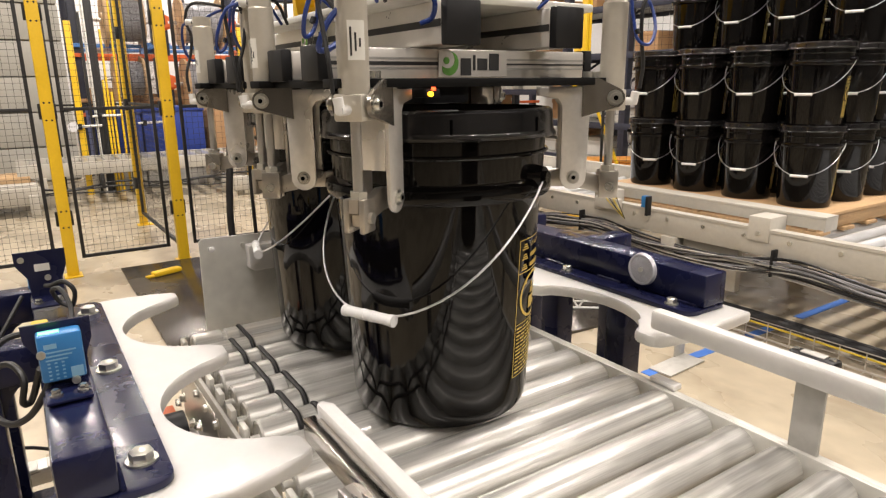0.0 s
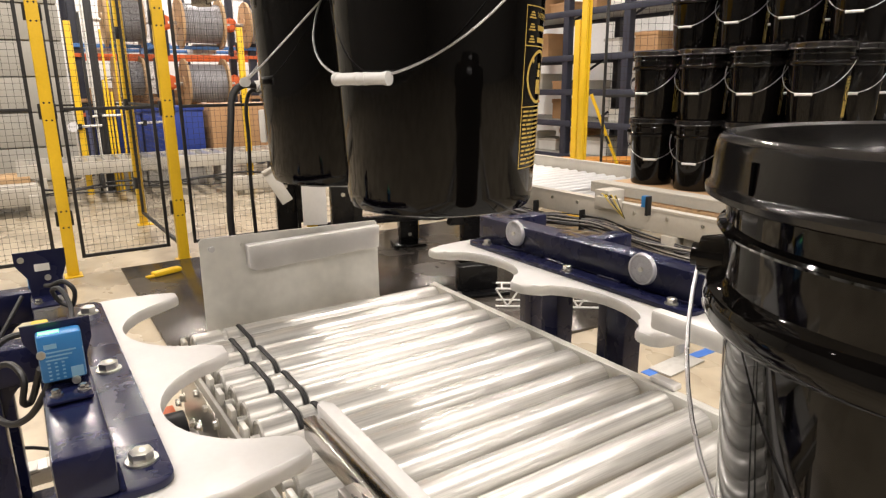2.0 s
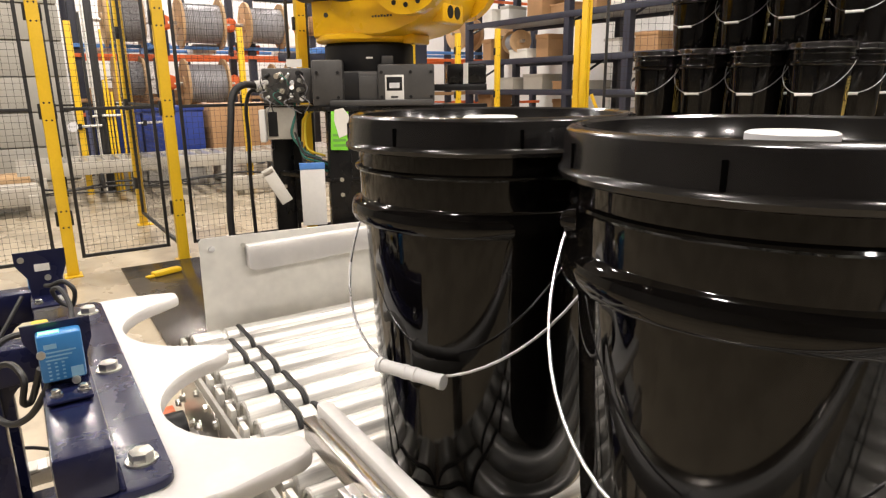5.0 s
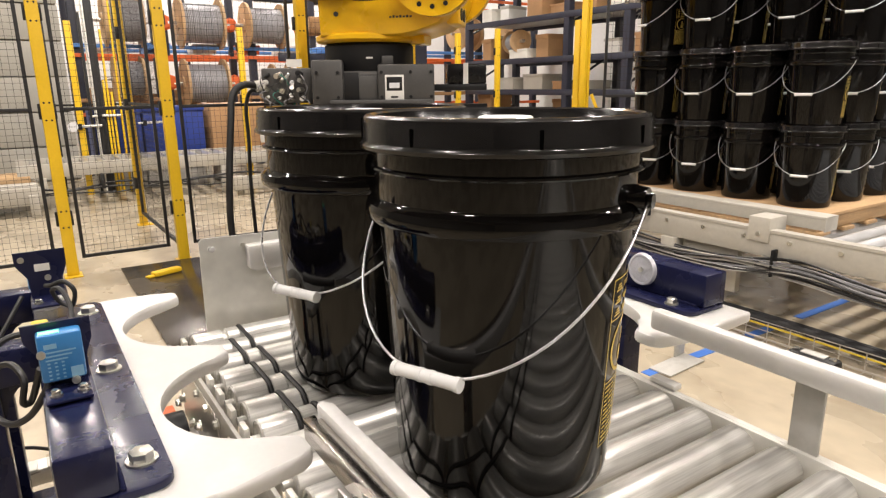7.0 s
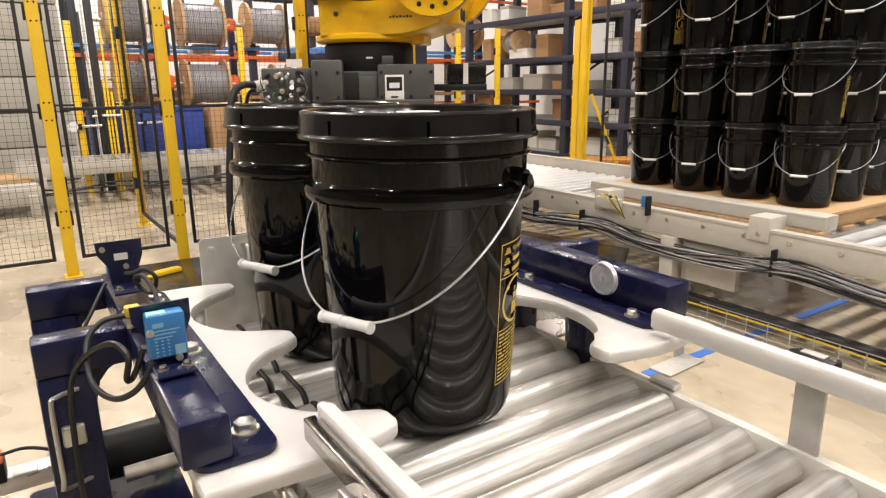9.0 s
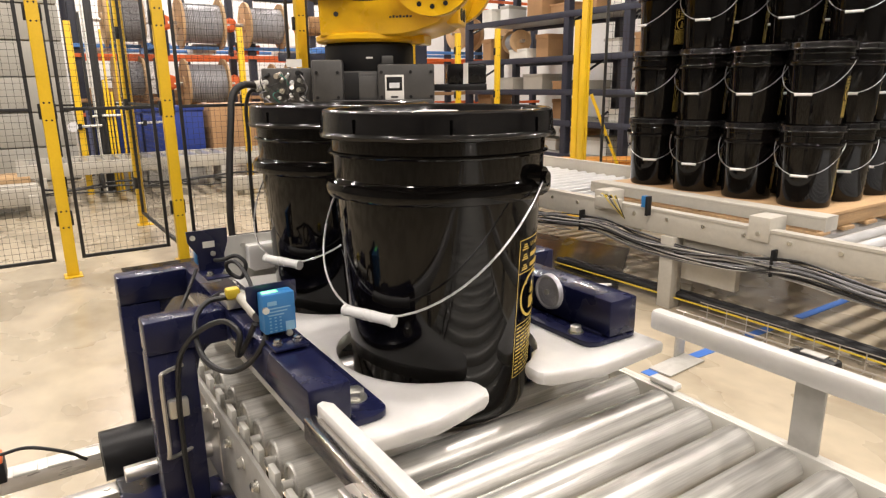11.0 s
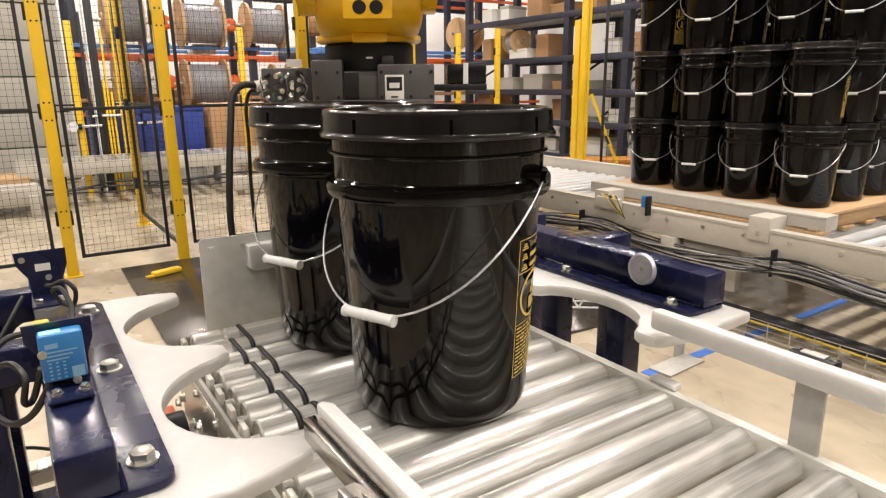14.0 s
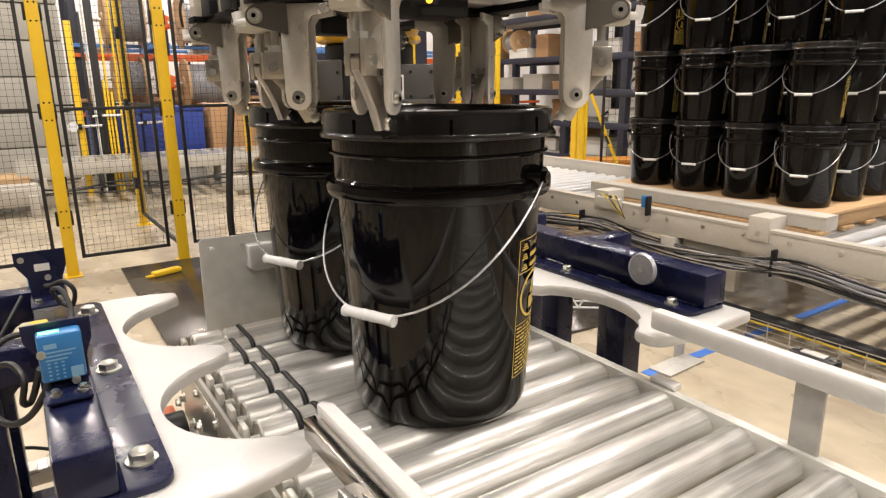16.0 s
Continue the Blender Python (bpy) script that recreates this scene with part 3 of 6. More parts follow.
for y in (0.14, 0.39):
    part("post", box(B(), 0.495, 0.535, y - 0.022, y + 0.022, 0.470, 0.785, 0.004), NAVY, right_clamp)


def slide_stand(x0, x1, side):
    s = thing("slide_stand", "grey steel stand carrying the linear rail of a clamp", "stand", group="clamp slide stands")
    for y in (0.07, 0.38):
        rail = part("linear_rail", box(B(), x0, x1, y - 0.02, y + 0.02, 0.435, 0.458 if side > 0 else 0.478, 0.003), STEEL, s)
        for k in range(5 if side < 0 else 3):
            part("screw", rod(B(), (x0 + 0.04 + k * 0.08, y, 0.458), (x0 + 0.04 + k * 0.08, y, 0.4605 if side > 0 else 0.4795), 0.005, 12), BOLT, rail)
    part("beam", box(B(), x0, x1, 0.04, 0.41, 0.39, 0.435, 0.003), FRAME_GREY, s)
    for x in (x0 + 0.03, x1 - 0.03):
        for y in (0.07, 0.38):
            part("leg", box(B(), x - 0.02, x + 0.02, y - 0.02, y + 0.02, 0, 0.39, 0.003), FRAME_GREY, s)
    return s


slide_stand(-0.78, -0.36, -1)
slide_stand(0.36, 0.56, 1)
long_rail = thing("cable_rail", "grey aluminium rail with end switches beside the clamp", "rail")
part("rail", box(B(), -1.1, -0.30, 0.470, 0.510, 0.470, 0.500, 0.003), ALU, long_rail)
for x in (-1.0, -0.36):
    part("leg", box(B(), x - 0.02, x + 0.02, 0.47, 0.51, 0.0, 0.47, 0.003), ALU, long_rail)
for x in (-0.57, -0.30):
    sw = part("end_switch", box(B(), x - 0.02, x + 0.015, 0.455, 0.495, 0.500, 0.535, 0.003), BLACKP, long_rail)
    part("cap", box(B(), x - 0.018, x + 0.013, 0.458, 0.492, 0.5345, 0.545, 0.002), RACK_ORANGE, sw)
    part("switch_light", box(B(), x - 0.008, x + 0.0, 0.4535, 0.4555, 0.52, 0.526), GREEN_GLOW, sw)
for x in (-0.53, -0.48, -0.40):
    part("mount", box(B(), x - 0.018, x + 0.018, 0.462, 0.497, 0.500, 0.506, 0.002), PLATE, long_rail)
part("cable", hose(B(), [(-0.56, 0.47, 0.545), (-0.52, 0.46, 0.55), (-0.47, 0.45, 0.53), (-0.44, 0.46, 0.50)], 0.003, 8), CABLE, long_rail)


# ---- pails ----
PAIL_H = 0.399
BODY = [(0.0, 0.006), (0.100, 0.006), (0.104, 0.0), (0.110, 0.0), (0.1170, 0.003), (0.1205, 0.010), (0.1222, 0.022), (0.1350, 0.285), (0.1352, 0.291), (0.1400, 0.292), (0.1468, 0.294),
        (0.1488, 0.298), (0.1488, 0.306), (0.1470, 0.311), (0.1405, 0.314), (0.1385, 0.317), (0.1392, 0.3435), (0.1432, 0.3445), (0.1442, 0.3462), (0.1432, 0.3480), (0.1396, 0.3495), (0.1402, 0.371)]
COVER = [(0.1400, 0.3655), (0.1500, 0.3650), (0.1522, 0.3662), (0.1526, 0.3695), (0.1503, 0.3722), (0.1496, 0.3750), (0.1489, 0.3915), (0.1476, 0.3962), (0.1445, 0.3985), (0.1405, 0.399), (0.1375, 0.397), (0.1350, 0.388),
         (0.1320, 0.3815), (0.1000, 0.3815), (0.0980, 0.384), (0.0780, 0.384), (0.0765, 0.3825), (0.0, 0.3825)]
BAIL_AZ = radians(-156.5)


def wall_point(a, z, out=0.0006):
    r = 0.1222 + (0.1350 - 0.1222) * (z - 0.022) / 0.263 + out
    return Vector((r * math.cos(a), r * math.sin(a), z))


def label_bar(bm, a0, a1, z0, z1):
    """A printed bar that follows the curve of the pail's side; a in degrees."""
    n = max(1, int(abs(a1 - a0) / 4))
    for i in range(n):
        p, q = radians(a0 + (a1 - a0) * i / n), radians(a0 + (a1 - a0) * (i + 1) / n)
        bm.faces.new([bm.verts.new(wall_point(p, z0)), bm.verts.new(wall_point(q, z0)), bm.verts.new(wall_point(q, z1)), bm.verts.new(wall_point(p, z1))])


def on_wall(bm, flat, a0, z0):
    """Wraps flat letters round the pail's side from azimuth a0 (degrees) at height z0."""
    for v in flat.verts:
        v.co = wall_point(radians(a0) + v.co.x / 0.131, z0 + v.co.y)
    me = bpy.data.meshes.new("flat")
    flat.to_mesh(me)
    flat.free()
    bm.from_mesh(me)
    bpy.data.meshes.remove(me)


def make_pail():
    p = thing("pail", "glossy black plastic pail with closed lid and wire bail", "pail", group="black pails")
    part("body", lathe(B(), BODY, 72), PAIL, p)
    lid = part("lid", lathe(B(), COVER, 72), LID, p)
    slots = [k * 45 + 18 for k in range(8)]
    slot_mesh = data_of("slot", box(B(), 0.1470, 0.1506, -0.0015, 0.0015, 0.3735, 0.3895, 0.0005), SLOT)
    for a in slots:
        again("slot", slot_mesh, lid, pose(0, 0, 0, 0, 0, a))
    part("spout_cap", lathe(B(), [(0.0, 0.3945), (0.027, 0.3945), (0.029, 0.3932), (0.029, 0.3825)], 32), CAPGREY, lid, "round pale grey spout cap")
    d = Vector((math.cos(BAIL_AZ), math.sin(BAIL_AZ), 0))
    t = Vector((-d.y, d.x, 0))
    for s in (1, -1):
        c = Vector((0, 0, 0.318)) + t * s * 0.138
        ear = rod(B(), c, c + t * s * 0.016, 0.0155, 24, 0.0125)
        rod(ear, c + t * s * 0.0155, c + t * s * 0.021, 0.0075, 16)
        part("ear", ear, PAIL, p)
    pts = []
    for k in range(33):
        a = math.pi * k / 32
        sn = math.sin(a) ** 0.93
        pts.append(Vector((0, 0, 0.318)) + t * 0.154 * math.cos(a) + d * 0.153 * sn - Vector((0, 0, 0.158)) * sn)
    bail = part("bail", hose(B(), pts, 0.0014, 8, 0), WIRE, p, "bent zinc wire bail")
    gz = Vector((0, 0, 0.160)) + d * 0.153
    half = 0.037
    grip = rod(B(), gz - t * half, gz + t * half, 0.0066, 20)
    for s in (1, -1):
        rod(grip, gz + t * s * (half - 0.004), gz + t * s * (half + 0.001), 0.0075, 20)
        rod(grip, gz + t * s * 0.004, gz + t * s * 0.008, 0.0072, 20)
    part("grip", grip, GRIP, bail, "white plastic bail grip")
    # printed warning panel
    ink = B()
    a0, a1 = -74.0, -34.0
    for z0, z1 in ((0.034, 0.0355), (0.1215, 0.123), (0.205, 0.2065), (0.2575, 0.259)):
        label_bar(ink, a0, a1, z0, z1)
    for a in (a0, a1):
        label_bar(ink, a, a + 0.6, 0.034, 0.259)
    rng = random.Random(5)
    z = 0.040
    while z < 0.117:
        a = a0 + 2
        while a < a1 - 3:
            w = rng.uniform(2.5, 7)
            label_bar(ink, a, min(a + w, a1 - 2), z, z + 0.0028)
            a += w + 1.2
        z += 0.0062
    for k in range(3):
        zz = 0.210 + 0.016 * k
        for j in range(3):
            label_bar(ink, a0 + 3 + j * 0.9, a0 + 10 - j * 0.9, zz + 0.0035 * j, zz + 0.0035 * j + 0.0022)
        if k == 2:
            on_wall(ink, lettering("WARNING", 0.0125), a0 + 12, zz + 0.001)
        else:
            label_bar(ink, a0 + 13, a1 - 9 - 4 * k, zz + 0.001, zz + 0.008)
    ca, cz = (a0 + a1) / 2, 0.164
    for k in range(36):
        b0, b1 = 2 * math.pi * k / 36, 2 * math.pi * (k + 1) / 36
        q = []
        for rr, bb in ((0.038, b0), (0.038, b1), (0.0335, b1), (0.0335, b0)):
            q.append(ink.verts.new(wall_point(radians(ca) + rr * math.cos(bb) / 0.131, cz + rr * math.sin(bb))))
        ink.faces.new(q)
    q = []
    for u, v in ((-0.026, 0.022), (-0.022, 0.026), (0.026, -0.022), (0.022, -0.026)):
        q.append(ink.verts.new(wall_point(radians(ca) + u / 0.131, cz + v)))
    ink.faces.new(q)
    for u0, u1, v0, v1 in ((-0.010, 0.010, -0.024, -0.004), (-0.006, 0.006, 0.0, 0.010), (-0.004, 0.004, 0.012, 0.019), (0.011, 0.014, -0.008, 0.008)):
        label_bar(ink, ca + math.degrees(u0 / 0.131), ca + math.degrees(u1 / 0.131), cz + v0, cz + v1)
    for v in ink.verts:
        v.co = wall_point(math.atan2(v.co.y, v.co.x), 0.053 + (v.co.z - 0.034) * 0.83)
    part("warning_print", ink, INK, p, "gold-yellow printed warning panel")
    return p


pail_front = make_pail()
pail_back = copy_thing(pail_front, pose(0, 0.30, TOP))
pail_next = copy_thing(pail_front, pose(-0.04, 0.29, TOP))
pail_last = copy_thing(pail_front, pose(-0.03, 0.0, TOP))
for ob in (pail_next, pail_last):
    tagged(ob, "glossy black plastic pail with gold warning print, riding the rollers")

# ---- pail stack on its pallet ----
SX, SY, SZ, SP = 2.811, 0.964, 0.523, 0.315
LAYER = 0.3825
TURNS = ((-8, -10, -4, 10), (-17, -12, -10, -20), (-8, -14, -14, -10))
rng = random.Random(11)
for layer in range(3):
    for col in range(3):
        for row in range(4):
            if layer == 2 and col == 0:
                continue
            turn = TURNS[layer][row] if col == (layer == 2) else rng.uniform(-6, 14)
            ob = copy_thing(pail_front, pose(SX + col * SP + rng.uniform(-0.003, 0.003), SY + row * SP + rng.uniform(-0.003, 0.003), SZ + layer * LAYER, 0, 0, turn))
            tagged(ob, "glossy black plastic pail stacked with others on a wooden pallet")
pallet = thing("pallet", "light wooden pallet with plywood deck carrying the pail stack", "pallet")
px0, px1, py0, py1 = SX - 0.20, SX + 2 * SP + 0.20, SY - 0.20, SY + 3 * SP + 0.20
part("deck", box(B(), px0, px1, py0, py1, SZ - 0.016, SZ, 0.002), PLY, pallet, "thin plywood deck")
for i in range(3):
    y = py0 + 0.04 + i * (py1 - py0 - 0.08) / 2
    part("stringer", box(B(), px0, px1, y - 0.02, y + 0.02, SZ - 0.086, SZ - 0.016, 0.003), WOOD, pallet)
for i in range(5):
    x = px0 + 0.05 + i * (px1 - px0 - 0.1) / 4
    part("bottom_board", box(B(), x - 0.05, x + 0.05, py0, py1, SZ - 0.104, SZ - 0.086, 0.002), WOOD, pallet)

# ---- pallet conveyor ----
BED = SZ - 0.105
pc = thing("pallet_conveyor", "wide beige roller conveyor for pallets with cables along its frame", "conveyor")
proller = data_of("roller", rod(rod(B(), (-0.60, 0, 0), (0.60, 0, 0), 0.030, 20), (-0.63, 0, 0), (0.63, 0, 0), 0.009, 8), surface("dull_zinc_roller", (0.72, 0.73, 0.74), 0.42, 0.5, vary=0.1, stretch=(1, 5, 5)))
for i in range(64):
    again("roller", proller, pc, pose(2.88, -1.6 + i * 0.105, BED - 0.030))
for x0, x1 in ((2.235, 2.265), (3.50, 3.53)):
    fr = part("side_frame", box(box(B(), x0, x1, -1.7, 5.2, 0.375, 0.497, 0.003), x0 - 0.004, x1 + 0.02, -1.7, 5.2, 0.485, 0.4975), BEIGE, pc)
    for k in range(26):
        y = -1.4 + k * 0.21
        if x0 < 3:
            part("bolt", rod(B(), (x0, y, 0.455), (x0 - 0.007, y, 0.455), 0.010, 6), BOLT, fr)
for y in (-1.2, 1.30, 2.6, 4.4):
    for x in (2.25, 3.51):
        part("leg", box(B(), x - 0.04, x + 0.04, y - 0.04, y + 0.04, 0, 0.374, 0.004), BEIGE, pc)
    part("cross_member", box(B(), 2.29, 3.47, y - 0.03, y + 0.03, 0.30, 0.37, 0.004), BEIGE, pc)
part("skirt", box(B(), 2.27, 2.31, 0.95, 1.25, 0.16, 0.374, 0.004), BEIGE, pc)
lift_ch = part("lift_channel", box(box(box(B(), 2.36, 2.46, 0.63, 1.98, 0.550, 0.565, 0.003), 2.36, 2.368, 0.63, 1.98, 0.505, 0.550), 2.36, 2.46, 0.624, 0.630, 0.500, 0.565), BEIGE, pc, "raised beige channel beside the pallet")
for y0 in (0.79, 1.72):
    part("post", box(B(), 2.226, 2.359, y0, y0 + 0.10, 0.440, 0.549, 0.003), BEIGE, pc)
    part("bolt", rod(B(), (2.226, y0 + 0.05, 0.475), (2.219, y0 + 0.05, 0.475), 0.010, 6), BOLT, pc)
rng = random.Random(3)
for k in range(36):
    base = 0.405 - 0.0058 * (k // 3) - rng.uniform(0, 0.016)
    xo = 2.222 - 0.010 * (k % 3)
    pts = []
    for i in range(17):
        y = -1.6 + i * 0.28
        droop = 0.05 * math.sin(math.pi * ((y - 0.62 - 0.07 * k % 0.2) % 1.1) / 1.1)
        pts.append((xo + rng.uniform(-0.008, 0.008), y, base - droop - rng.uniform(0, 0.022) + 0.012 * max(0, y - 1.4)))
    part("cable", hose(B(), pts, rng.choice((0.0022, 0.003, 0.0038, 0.0048)), 6, 4), rng.choice((CABLE_GREY, CABLE_GREY, CABLE_GREY, CABLE, CABLE, CABLE, FRAME_GREY)), pc)
for y in (0.75, 1.9, 2.3):
    part("cable_tie", box(B(), 2.195, 2.234, y - 0.006, y + 0.006, 0.30, 0.42, 0.003), BLACKP, pc)
box_v = part("valve_block", box(B(), 2.19, 2.234, 1.62, 1.78, 0.46, 0.52, 0.006), BEIGE, pc, "small valve block with yellow and black plugs")
for k in range(4):
    part("plug", rod(B(), (2.205, 1.64 + k * 0.035, 0.52), (2.203, 1.64 + k * 0.035 + 0.01, 0.535), 0.007, 10), (CABLE_YELLOW, BLACKP, CABLE_YELLOW, BOLT)[k], box_v)
    part("hose", hose(B(), [(2.203, 1.65 + k * 0.035, 0.535), (2.19, 1.63 + k * 0.03, 0.535), (2.185, 1.60 + 0.02 * k, 0.49), (2.21, 1.58, 0.42)], 0.0025, 6), CABLE_YELLOW if k % 2 else CABLE, box_v)
eye2 = part("photo_eye", box(B(), 2.205, 2.234, 1.445, 1.475, 0.50, 0.56, 0.003), BLUE, pc, "small blue light sensor")
part("eye_bracket", box(B(), 2.200, 2.234, 1.430, 1.445, 0.46, 0.56, 0.002), BLACKP, eye2)

tray = thing("cable_tray", "wire mesh cable tray on the floor with black and yellow cables", "cable tray")
wires = B()
for x, z in ((1.98, 0.10), (1.98, 0.06), (1.98, 0.02), (2.04, 0.02), (2.10, 0.02), (2.16, 0.02), (2.16, 0.06), (2.16, 0.10)):
    rod(wires, (x + 0.02, -1.5, z), (x + 0.02, 1.06, z), 0.0025, 6)
tagged(part("wire_grid", wires, STEEL, tray), kind="stuff")
for k in range(26):
    y = -1.48 + k * 0.1
    part("tray_hoop", hose(B(), [(2.0, y, 0.10), (2.0, y, 0.02), (2.18, y, 0.02), (2.18, y, 0.10)], 0.0025, 5, 0), STEEL, tray)
for k, (mat_, r) in enumerate(((CABLE_YELLOW, 0.0045), (CABLE, 0.018), (CABLE, 0.013), (CABLE, 0.014))):
    part("cable", hose(B(), [(2.26 + 0.028 * k, -1.6, 0.02 + r), (2.27 + 0.028 * k, -0.4, 0.02 + r), (2.25 + 0.03 * k, 0.5, 0.05 + r), (2.24 + 0.03 * k, 1.1, 0.055 + r), (2.30 + 0.03 * k, 2.2, 0.02 + r)], r, 8), mat_, tray)

# ---- fence ----
def fence_post(x, y, h=2.2, w=0.066, name="fence_post", rz=0):
    f = thing(name, "safety-yellow steel fence post with base plate, bolted to the floor", "post", pose(x, y, 0, 0, 0, rz), "yellow fence posts")
    part("post", box(B(), -w / 2, w / 2, -0.03, 0.03, 0.008, h, 0.004), YELLOW, f)
    part("base_plate", box(B(), -w * 0.75, w * 0.75, -0.07, 0.05, 0, 0.008, 0.002), YELLOW, f)
    for z in (0.36, 1.0, 1.55):
        part("clamp", box(B(), -w / 2 - 0.014, w / 2 + 0.014, 0.005, 0.036, z - 0.045, z + 0.045, 0.004), FENCE, f)
        for s in (-1, 1):
            part("screw", rod(B(), (s * 0.014, -0.030, z + 0.05), (s * 0.014, -0.0315, z + 0.05), 0.006, 8), FENCE, f)
            part("screw", rod(B(), (s * 0.014, -0.030, z - 0.05), (s * 0.014, -0.0315, z - 0.05), 0.006, 8), FENCE, f)
    return f


def fence_panel(a, b, z0=0.10, z1=2.15, cell=0.036, bar=0.02, wire=0.00095):
    """A framed wire mesh panel between two floor points."""
    a, b = Vector((*a, 0)), Vector((*b, 0))
    d = b - a
    L = d.length
    m = Matrix.Translation(a) @ Matrix.Rotation(math.atan2(d.y, d.x), 4, "Z")
    f = thing("mesh_fence", "black wire mesh safety fence panel between yellow posts", "fence", m, "mesh fence panels")
    for x in (0.0, L - bar):
        part("upright", box(B(), x, x + bar, -bar / 2, bar / 2, z0, z1, 0.002), FENCE, f)
    for z in (z0, 1.0, z1 - bar):
        part("rail", box(B(), bar, L - bar, -bar / 2, bar / 2, z, z + bar, 0.002), FENCE, f)
    bm = B()
    n = int(L / cell)
    for i in range(1, n):
        x = i * L / n
        rod(bm, (x, 0, z0), (x, 0, z1), wire, 4)
    n = int((z1 - z0) / cell)
    for i in range(1, n):
        z = z0 + i * (z1 - z0) / n
        rod(bm, (0, 0.004, z), (L, 0.004, z), wire, 4)
    tagged(part("wire_mesh", bm, FENCE, f), kind="stuff")
    return f


FY = 3.76
for x in (-0.284, 0.374, 1.30, 2.18):
    fence_post(x, FY)
fence_panel((-1.9, FY + 0.02), (-0.36, FY + 0.02))
fence_panel((-0.22, FY + 0.02), (0.30, FY + 0.02))
fence_panel((0.45, FY + 0.02), (1.22, FY + 0.02))
fence_panel((1.345, FY + 0.02), (2.135, FY + 0.02))
fence_panel((0.36, FY + 0.034), (0.345, 5.12))
fence_post(0.345, 5.16, 2.2, 0.06, rz=90)
for x, y, h in ((1.72, 6.6, 1.75), (4.42, 6.35, 1.76), (5.06, 6.35, 1.84)):
    fence_post(x, y, h, 0.058)
for x, y, w, h in ((3.565, 3.26, 0.060, 2.3), (3.60, 3.38, 0.045, 1.64)):
    f = thing("guard_post", "safety-yellow steel guard post beside the pallet conveyor", "post", pose(x, y, 0), "yellow guard posts")
    part("post", box(box(B(), -w / 2, -w * 0.1, -0.03, 0.03, 0.01, h, 0.004), w * 0.02, w / 2, -0.03, 0.03, 0.01, h, 0.004), YELLOW, f)
    part("base_plate", box(B(), -w, w, -0.08, 0.08, 0, 0.01, 0.002), YELLOW, f)


# ---- robot on its pedestal ----
RX, RY = 1.53, 3.03
AX, AY, AZ = RX - 0.055, RY + 0.036, 0.02
PR = -15.6
ped = thing("robot_pedestal", "black welded steel pedestal with shelf carrying the robot", "pedestal")
CORNERS = [(1.13, 2.83), (1.95, 2.63), (1.80, 3.20), (0.97, 3.36)]
MID = Vector((sum(c[0] for c in CORNERS) / 4, sum(c[1] for c in CORNERS) / 4))


def spread(d):
    out = []
    for c in CORNERS:
        v = Vector(c) - MID
        w = Vector(c) + v.normalized() * d
        out.append((w.x, w.y))
    return out


part("top_plate", slab(B(), spread(0.10), 0.985, 1.012, None, 0.003), BLACK_STEEL, ped)
part("shelf", slab(B(), spread(0.08), 0.575, 0.60, None, 0.003), BLACK_STEEL, ped)
for n, (cx, cy) in enumerate(CORNERS):
    m = pose(cx, cy, 0, 0, 0, PR)
    sx = -1 if n in (0, 3) else 1
    leg = part("leg", box(B(), -0.065, 0.065, -0.05, 0.05, 0.032, 0.984, 0.006, m), BLACK_STEEL, ped)
    part("foot", box(B(), -0.11, 0.11, -0.10, 0.10, 0.012, 0.032, 0.004, m), BLACK_STEEL, leg)
    for z0, z1 in ((0.60, 0.984), (0.25, 0.575)):
        g = [(0, z1), (-sx * 0.11, z1), (-sx * 0.070, z1 - 0.07), (-sx * 0.055, z0 + 0.11), (-sx * 0.10, z0 + 0.001), (0, z0 + 0.001)]
        part("gusset", slab(B(), [(-sx * 0.06 + u, v) for u, v in g], -0.04, 0.04, m @ pose(0, 0, 0, 90, 0, 0)), BLACK_STEEL, leg)
    for z in (0.59, 0.50, 0.10):
        part("bolt", rod(B(), m @ Vector((0, -0.05, z)), m @ Vector((0, -0.064, z)), 0.013, 6), BOLT, leg)
part("brace", box(B(), -0.36, 0.40, -0.03, 0.03, 0.30, 0.34, 0.004, pose(1.54, 2.74, 0, 0, 0, PR + 2)), BLACK_STEEL, ped)

carton = thing("cardboard_box", "brown cardboard box, flaps raised, on the pedestal shelf", "box", pose(1.54, 3.06, 0.602, 0, 0, -40))
part("carton", box(B(), -0.18, 0.26, -0.14, 0.14, 0, 0.23, 0.004), CARD, carton)
part("flap", box(B(), -0.18, 0.26, -0.004, 0.0, 0, 0.11, 0.001, pose(0, -0.138, 0.229, -68, 0, 0)), CARD, carton)
part("flap", box(B(), -0.004, 0.0, -0.125, 0.125, 0, 0.10, 0.001, pose(-0.177, 0, 0.229, 0, -40, 0)), CARD, carton)
part("tape_strip", box(B(), 0.025, 0.07, -0.1412, -0.140, 0.12, 0.229), PLY, carton)

jbox = thing("junction_box", "grey control box mounted on the pedestal leg with cables", "control box", pose(0.90, 3.18, 0.905, 0, 0, -25))
part("housing", box(B(), -0.07, 0.10, -0.05, 0.08, -0.09, 0.10, 0.006), BEIGE, jbox)
part("cover", box(B(), -0.06, -0.005, -0.057, -0.05, -0.07, 0.075, 0.004), BLACKP, jbox)
part("face", box(B(), -0.105, -0.07, -0.12, -0.04, -0.10, 0.09, 0.006), WHITEP, jbox)
part("bracket", box(B(), 0.02, 0.08, 0.08, 0.16, -0.05, 0.05, 0.003), BLACK_STEEL, jbox)
board = thing("clipboard", "white cardboard sheet leaning on the pedestal", "sheet", pose(0.90, 2.92, 0.30, 0, 0, 0))
